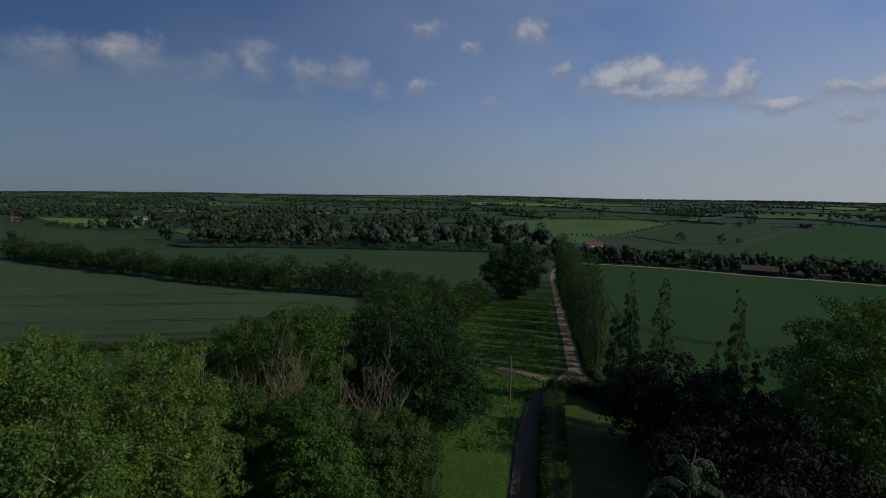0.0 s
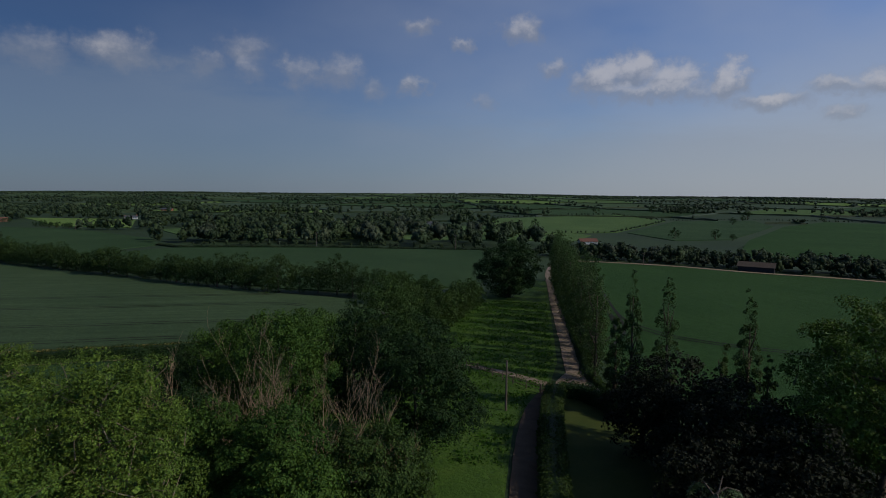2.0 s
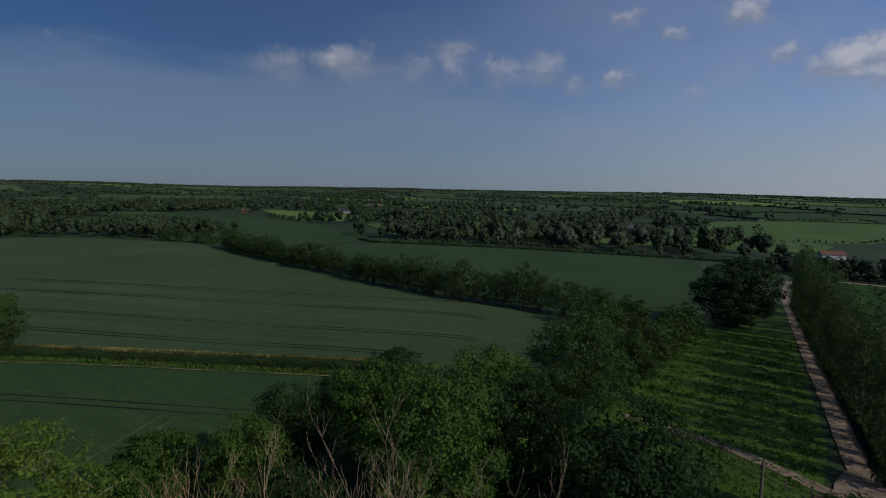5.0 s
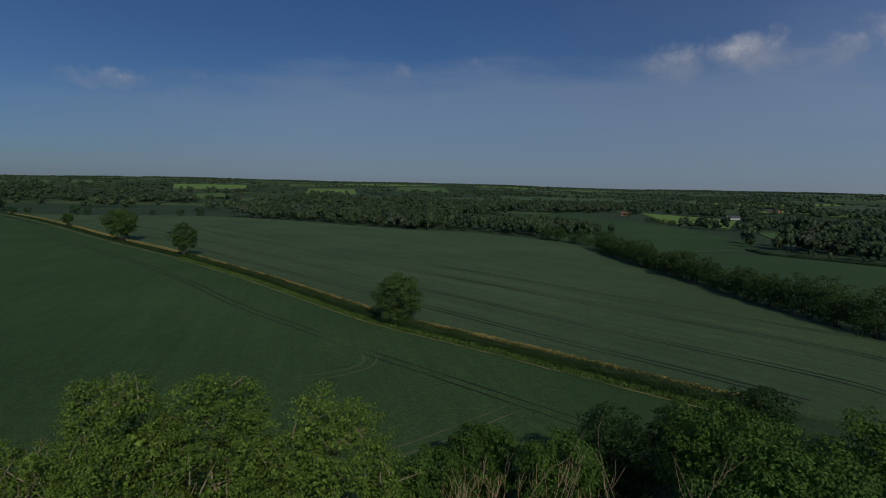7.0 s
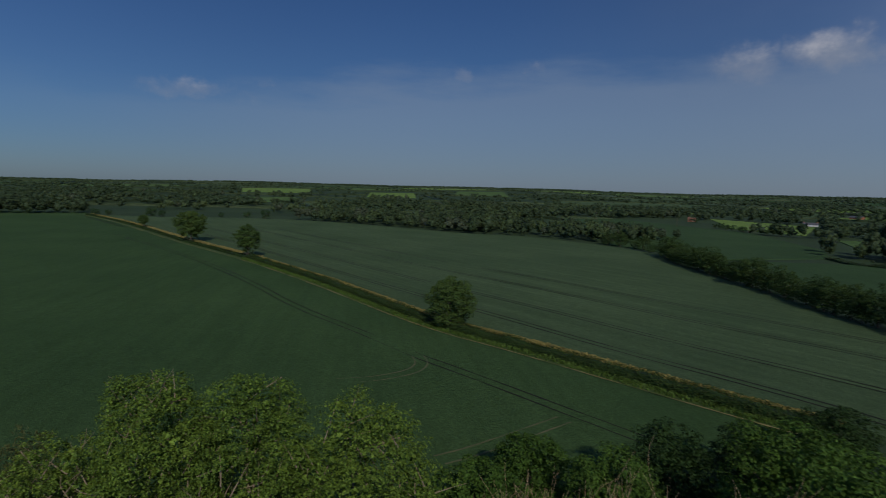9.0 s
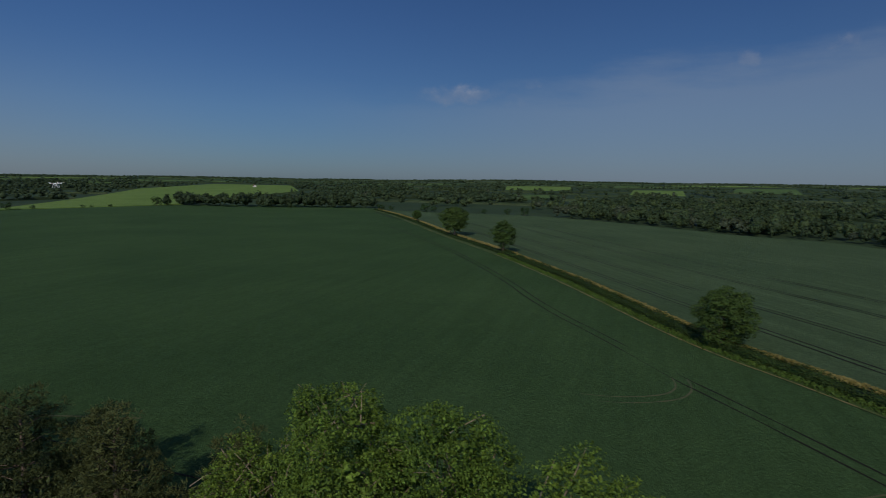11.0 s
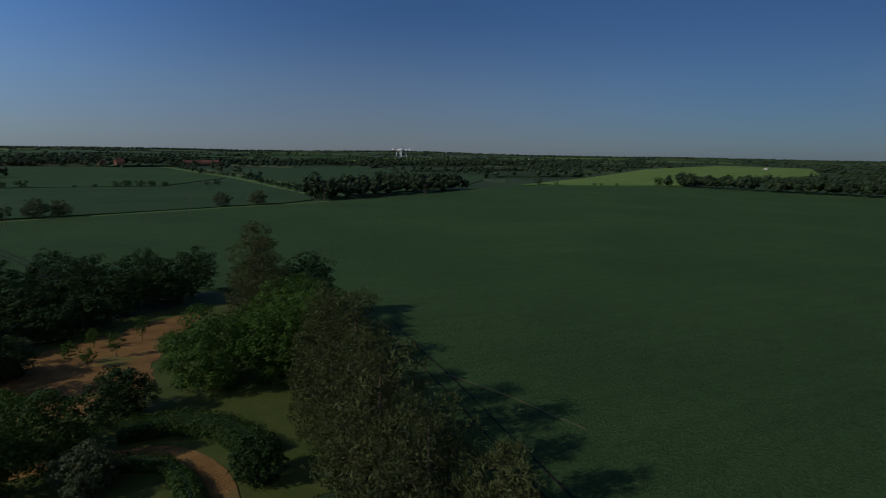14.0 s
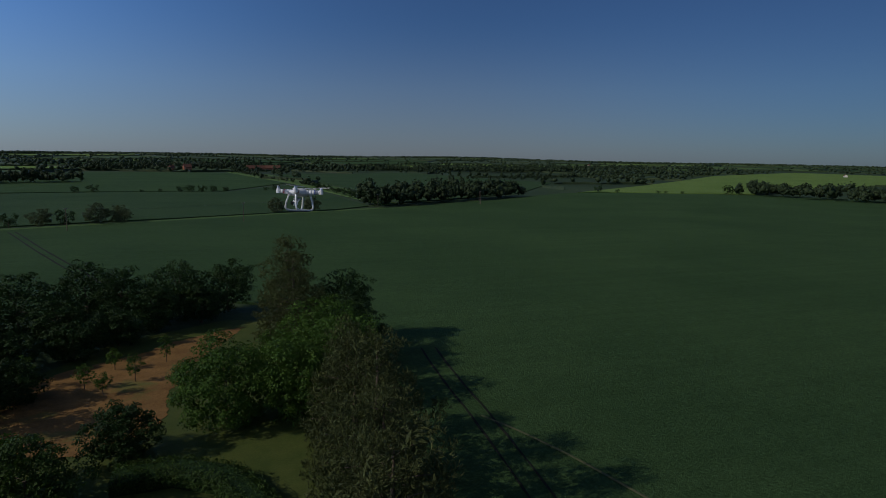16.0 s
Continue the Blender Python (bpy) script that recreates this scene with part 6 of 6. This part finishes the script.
def fence():
    root = new("post_and_rail_fence")
    pts = resample([(12.6, 63.6), (8.9, 66.6), (5.8, 70.0), (3.4, 72.6), (-2.0, 75.0)], 1.9)
    for x, y in pts:
        bm = bmesh.new()
        block(bm, (0, 0, 0.55), (0.12, 0.10, 1.3), 0, 0.012)
        p = part("post", bm, POLEWOOD, root)
        p.matrix_basis = pose(x, y, ground_z(x, y), 0, 0, 35)
    for h in (0.45, 0.95):
        for a, b in zip(pts[:-1], pts[1:]):
            bm = bmesh.new()
            cyl(bm, (a[0], a[1], ground_z(*a) + h), (b[0], b[1], ground_z(*b) + h), 0.045, 0.04, 6)
            part("rail", bm, POLEWOOD, root)
    return tagged(root, "weathered wooden post and rail fence along the path", "fence")


fence()
bm_gate = new("field_gate")
for s in (0, 2.8):
    bm = bmesh.new()
    block(bm, (s, 0, 0.6), (0.14, 0.14, 1.4), 0, 0.015)
    part("gate_post", bm, POLEWOOD, bm_gate)
for k in range(5):
    bm = bmesh.new()
    block(bm, (1.4, 0, 0.25 + 0.2 * k), (2.7, 0.04, 0.08), 0, 0.008)
    part("bar", bm, POLEWOOD, bm_gate)
bm_gate.matrix_basis = pose(12.7, 63.4, ground_z(12.7, 63.4), 0, 0, -28)
tagged(bm_gate, "low wooden five-bar gate at the drive entrance", "gate")


def house(name, label, x, y, w, d, eaves, ridge, turn, wallmat, roofmat, chimneys=1, windows=3, category="house"):
    root = new(name)
    bm = bmesh.new()
    block(bm, (0, 0, eaves / 2 - 0.3), (w, d, eaves + 0.6))
    v = [bm.verts.new(p) for p in ((-w / 2, -d / 2, eaves), (-w / 2, d / 2, eaves), (-w / 2, 0, ridge - 0.1), (w / 2, -d / 2, eaves), (w / 2, d / 2, eaves), (w / 2, 0, ridge - 0.1))]
    bm.faces.new((v[0], v[1], v[2]))
    bm.faces.new((v[3], v[5], v[4]))
    part("wall", bm, wallmat, root)
    o, t = 0.45, 0.18
    bm = bmesh.new()
    slope = (ridge - eaves) / (d / 2)
    prof = [(-d / 2 - o, eaves - o * slope), (0, ridge), (d / 2 + o, eaves - o * slope), (d / 2 + o, eaves - o * slope + t), (0, ridge + t), (-d / 2 - o, eaves - o * slope + t)]
    a = [bm.verts.new((-w / 2 - o, py, pz)) for py, pz in prof]
    b = [bm.verts.new((w / 2 + o, py, pz)) for py, pz in prof]
    for k in range(6):
        bm.faces.new((a[k], b[k], b[(k + 1) % 6], a[(k + 1) % 6]))
    for q in ((0, 1, 4, 5), (1, 2, 3, 4)):
        bm.faces.new([a[k] for k in reversed(q)])
        bm.faces.new([b[k] for k in q])
    bmesh.ops.recalc_face_normals(bm, faces=bm.faces[:])
    roof = part("roof", bm, roofmat, root)
    for k in range(chimneys):
        bm = bmesh.new()
        cx = -w / 2 + 0.8 if k == 0 else w / 2 - 0.8
        block(bm, (cx, 0, ridge + 0.4), (0.9, 0.7, 1.9), 0, 0.04)
        part("chimney", bm, BRICK, roof)
    for s in (-1, 1):
        for k in range(windows):
            wx = -w / 2 + w * (k + 0.5) / windows
            for wz in ((1.4, 3.9) if eaves > 4.5 else (1.4,)):
                bm = bmesh.new()
                block(bm, (wx, s * (d / 2 + 0.02), wz), (1.15, 0.1, 1.25), 0, 0.02)
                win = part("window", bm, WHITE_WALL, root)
                bm = bmesh.new()
                block(bm, (wx, s * (d / 2 + 0.075), wz), (0.95, 0.02, 1.05))
                part("pane", bm, GLASS_DARK, win)
    root.matrix_basis = pose(x, y, ground_z(x, y), 0, 0, turn)
    return tagged(root, label, category)


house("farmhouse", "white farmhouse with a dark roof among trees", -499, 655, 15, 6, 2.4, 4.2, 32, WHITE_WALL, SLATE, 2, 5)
house("farm_barn", "long brick barn on the rise behind the farm", -622, 908, 18, 8, 2.8, 5.0, 5, BRICK, SLATE, 0, 2, "barn")
house("cottage", "brick cottage with a red tiled roof", -575, 548, 8, 5.5, 2.6, 4.8, 40, BRICK, TILE)
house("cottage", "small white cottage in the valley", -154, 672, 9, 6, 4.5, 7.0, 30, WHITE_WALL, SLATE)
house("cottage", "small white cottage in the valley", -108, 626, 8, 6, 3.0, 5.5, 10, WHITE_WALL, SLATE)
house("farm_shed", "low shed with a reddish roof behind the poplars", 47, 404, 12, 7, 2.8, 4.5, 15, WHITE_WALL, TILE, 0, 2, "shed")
house("dark_barn", "black weatherboarded barn beside the sandy track", 104, 250, 13.5, 6, 2.6, 4.2, -24, TIMBER_BLACK, BARK, 0, 0, "barn")
house("farmhouse", "brick farmhouse with bright red tiled roof", -176, -1030, 12, 8, 5.2, 9.5, 10, BRICK, TILE, 2)
house("farm_barn", "long red tiled barn at the farm", -285, -1030, 30, 9, 4.5, 8.5, 6, BRICK, TILE, 0, 3, "barn")
house("farm_barn", "long red tiled barn at the farm", -318, -1042, 26, 9, 4.5, 8.5, -8, BRICK, TILE, 0, 3, "barn")
house("cottage", "brick cottage with a red tiled roof", -150, -1010, 9, 7, 4.6, 7.8, 40, BRICK, TILE)
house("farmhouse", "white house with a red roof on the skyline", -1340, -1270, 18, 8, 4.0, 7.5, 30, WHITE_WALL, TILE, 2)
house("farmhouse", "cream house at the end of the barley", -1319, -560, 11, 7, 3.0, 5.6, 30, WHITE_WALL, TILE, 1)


# ---- the drone in the air ----
def drone(x, y, z, turn, tilt):
    root = new("quadcopter_drone")
    bm = bmesh.new()
    bmesh.ops.create_uvsphere(bm, u_segments=20, v_segments=12, radius=1, matrix=Matrix.Translation((0, 0, 0)) @ Matrix.Diagonal((0.085, 0.075, 0.040, 1)))
    block(bm, (0, 0, -0.014), (0.13, 0.10, 0.035), 0, 0.012)
    body = part("body", bm, WHITE_PLASTIC, root, smooth=True)
    bm = bmesh.new()
    block(bm, (-0.075, 0, -0.006), (0.05, 0.055, 0.034), 0, 0.006)
    part("battery", bm, GREY_PLASTIC, body)
    for i, (sx, sy) in enumerate(((1, 1), (1, -1), (-1, 1), (-1, -1))):
        e = Vector((0.135 * sx, 0.135 * sy, 0.012))
        bm = bmesh.new()
        s = Vector((0.045 * sx, 0.045 * sy, 0))
        for k in range(5):
            a, b = s.lerp(e, k / 5), s.lerp(e, (k + 1) / 5)
            cyl(bm, a, b, 0.026 - 0.0022 * k, 0.026 - 0.0022 * (k + 1), 12)
        arm = part("arm", bm, WHITE_PLASTIC, root, smooth=True)
        for off, mat in ((0.0, RED_STRIPE if sx > 0 else BLUE_STRIPE), (0.012, GREY_PLASTIC)):
            bm = bmesh.new()
            a, b = s.lerp(e, 0.55 + off * 6), s.lerp(e, 0.59 + off * 6)
            cyl(bm, a, b, 0.0228, 0.0222, 12)
            part("stripe", bm, mat, arm)
        bm = bmesh.new()
        cyl(bm, e + Vector((0, 0, -0.022)), e + Vector((0, 0, 0.018)), 0.019, 0.017, 14)
        motor = part("motor", bm, WHITE_PLASTIC, arm)
        bm = bmesh.new()
        cyl(bm, e + Vector((0, 0, 0.0185)), e + Vector((0, 0, 0.034)), 0.014, 0.012, 14)
        part("motor_bell", bm, METAL, arm)
        bm = bmesh.new()
        cyl(bm, e + Vector((0, 0, 0.0345)), e + Vector((0, 0, 0.042)), 0.009, 0.006, 10)
        prop = part("propeller_hub", bm, GREY_PLASTIC, root)
        for k in (0, 1):
            bm = bmesh.new()
            an = radians(35 * i + 20 + 180 * k)
            dv, nv = Vector((math.cos(an), math.sin(an), 0)), Vector((-math.sin(an), math.cos(an), 0))
            prev = None
            for j in range(7):
                f = j / 6
                wd = 0.010 + 0.012 * math.sin(math.pi * min(1, f * 1.1 + 0.12)) * (1 - 0.5 * f)
                c = e + dv * (0.008 + 0.110 * f) + Vector((0, 0, 0.038))
                q = [bm.verts.new(c + nv * wd * 0.5 + Vector((0, 0, 0.003 * (1 - f)))), bm.verts.new(c - nv * wd * 0.5 - Vector((0, 0, 0.003 * (1 - f)))),
                     bm.verts.new(c - nv * wd * 0.5 + Vector((0, 0, -0.0045))), bm.verts.new(c + nv * wd * 0.5 + Vector((0, 0, 0.0015)))]
                if prev:
                    for m in range(4):
                        bm.faces.new((prev[m], prev[(m + 1) % 4], q[(m + 1) % 4], q[m]))
                else:
                    bm.faces.new(q)
                prev = q
            bm.faces.new(list(reversed(prev)))
            bmesh.ops.recalc_face_normals(bm, faces=bm.faces[:])
            part("propeller_blade", bm, WHITE_PLASTIC, prop)
    for sy in (1, -1):
        V, F = [], []
        pts = [(0.075, 0.055 * sy, -0.02), (0.085, 0.075 * sy, -0.08), (0.09, 0.088 * sy, -0.145), (0.055, 0.09 * sy, -0.158), (-0.055, 0.09 * sy, -0.158), (-0.09, 0.088 * sy, -0.145), (-0.085, 0.075 * sy, -0.08), (-0.075, 0.055 * sy, -0.02)]
        tube(V, F, smooth3(pts), [0.0085] * len(smooth3(pts)), 8)
        mesh_object("landing_skid", V, F, WHITE_PLASTIC, root, smooth=True)
        bm = bmesh.new()
        block(bm, (0, 0.09 * sy, -0.166), (0.10, 0.014, 0.012), 0, 0.003)
        part("skid_pad", bm, DARK_PLASTIC, root)
    bm = bmesh.new()
    block(bm, (0.02, 0, -0.058), (0.06, 0.06, 0.018), 0, 0.006)
    gim = part("gimbal", bm, GREY_PLASTIC, root)
    bm = bmesh.new()
    cyl(bm, (0.045, -0.03, -0.092), (0.045, 0.03, -0.092), 0.006, 0.006, 8)
    cyl(bm, (0.02, 0.03, -0.062), (0.045, 0.03, -0.092), 0.008, 0.007, 8)
    part("gimbal_arm", bm, METAL, gim)
    bm = bmesh.new()
    block(bm, (0.045, 0, -0.095), (0.045, 0.048, 0.045), 0, 0.01)
    cm = part("camera_housing", bm, WHITE_PLASTIC, gim)
    bm = bmesh.new()
    cyl(bm, (0.0676, 0, -0.095), (0.082, 0, -0.097), 0.017, 0.016, 16)
    part("lens", bm, GLASS_DARK, gim)
    root.matrix_basis = pose(x, y, z, tilt[0], tilt[1], turn)
    return tagged(root, "white quadcopter drone hovering in the air with a gimbal camera", "drone")


def smooth3(pts):
    for _ in range(2):
        q = [pts[0]]
        for a, b in zip(pts[:-1], pts[1:]):
            q += [tuple(u * 0.75 + v * 0.25 for u, v in zip(a, b)), tuple(u * 0.25 + v * 0.75 for u, v in zip(a, b))]
        pts = q + [pts[-1]]
    return pts


drone(-23.47, -3.17, 24.05, 15, (4, -6))
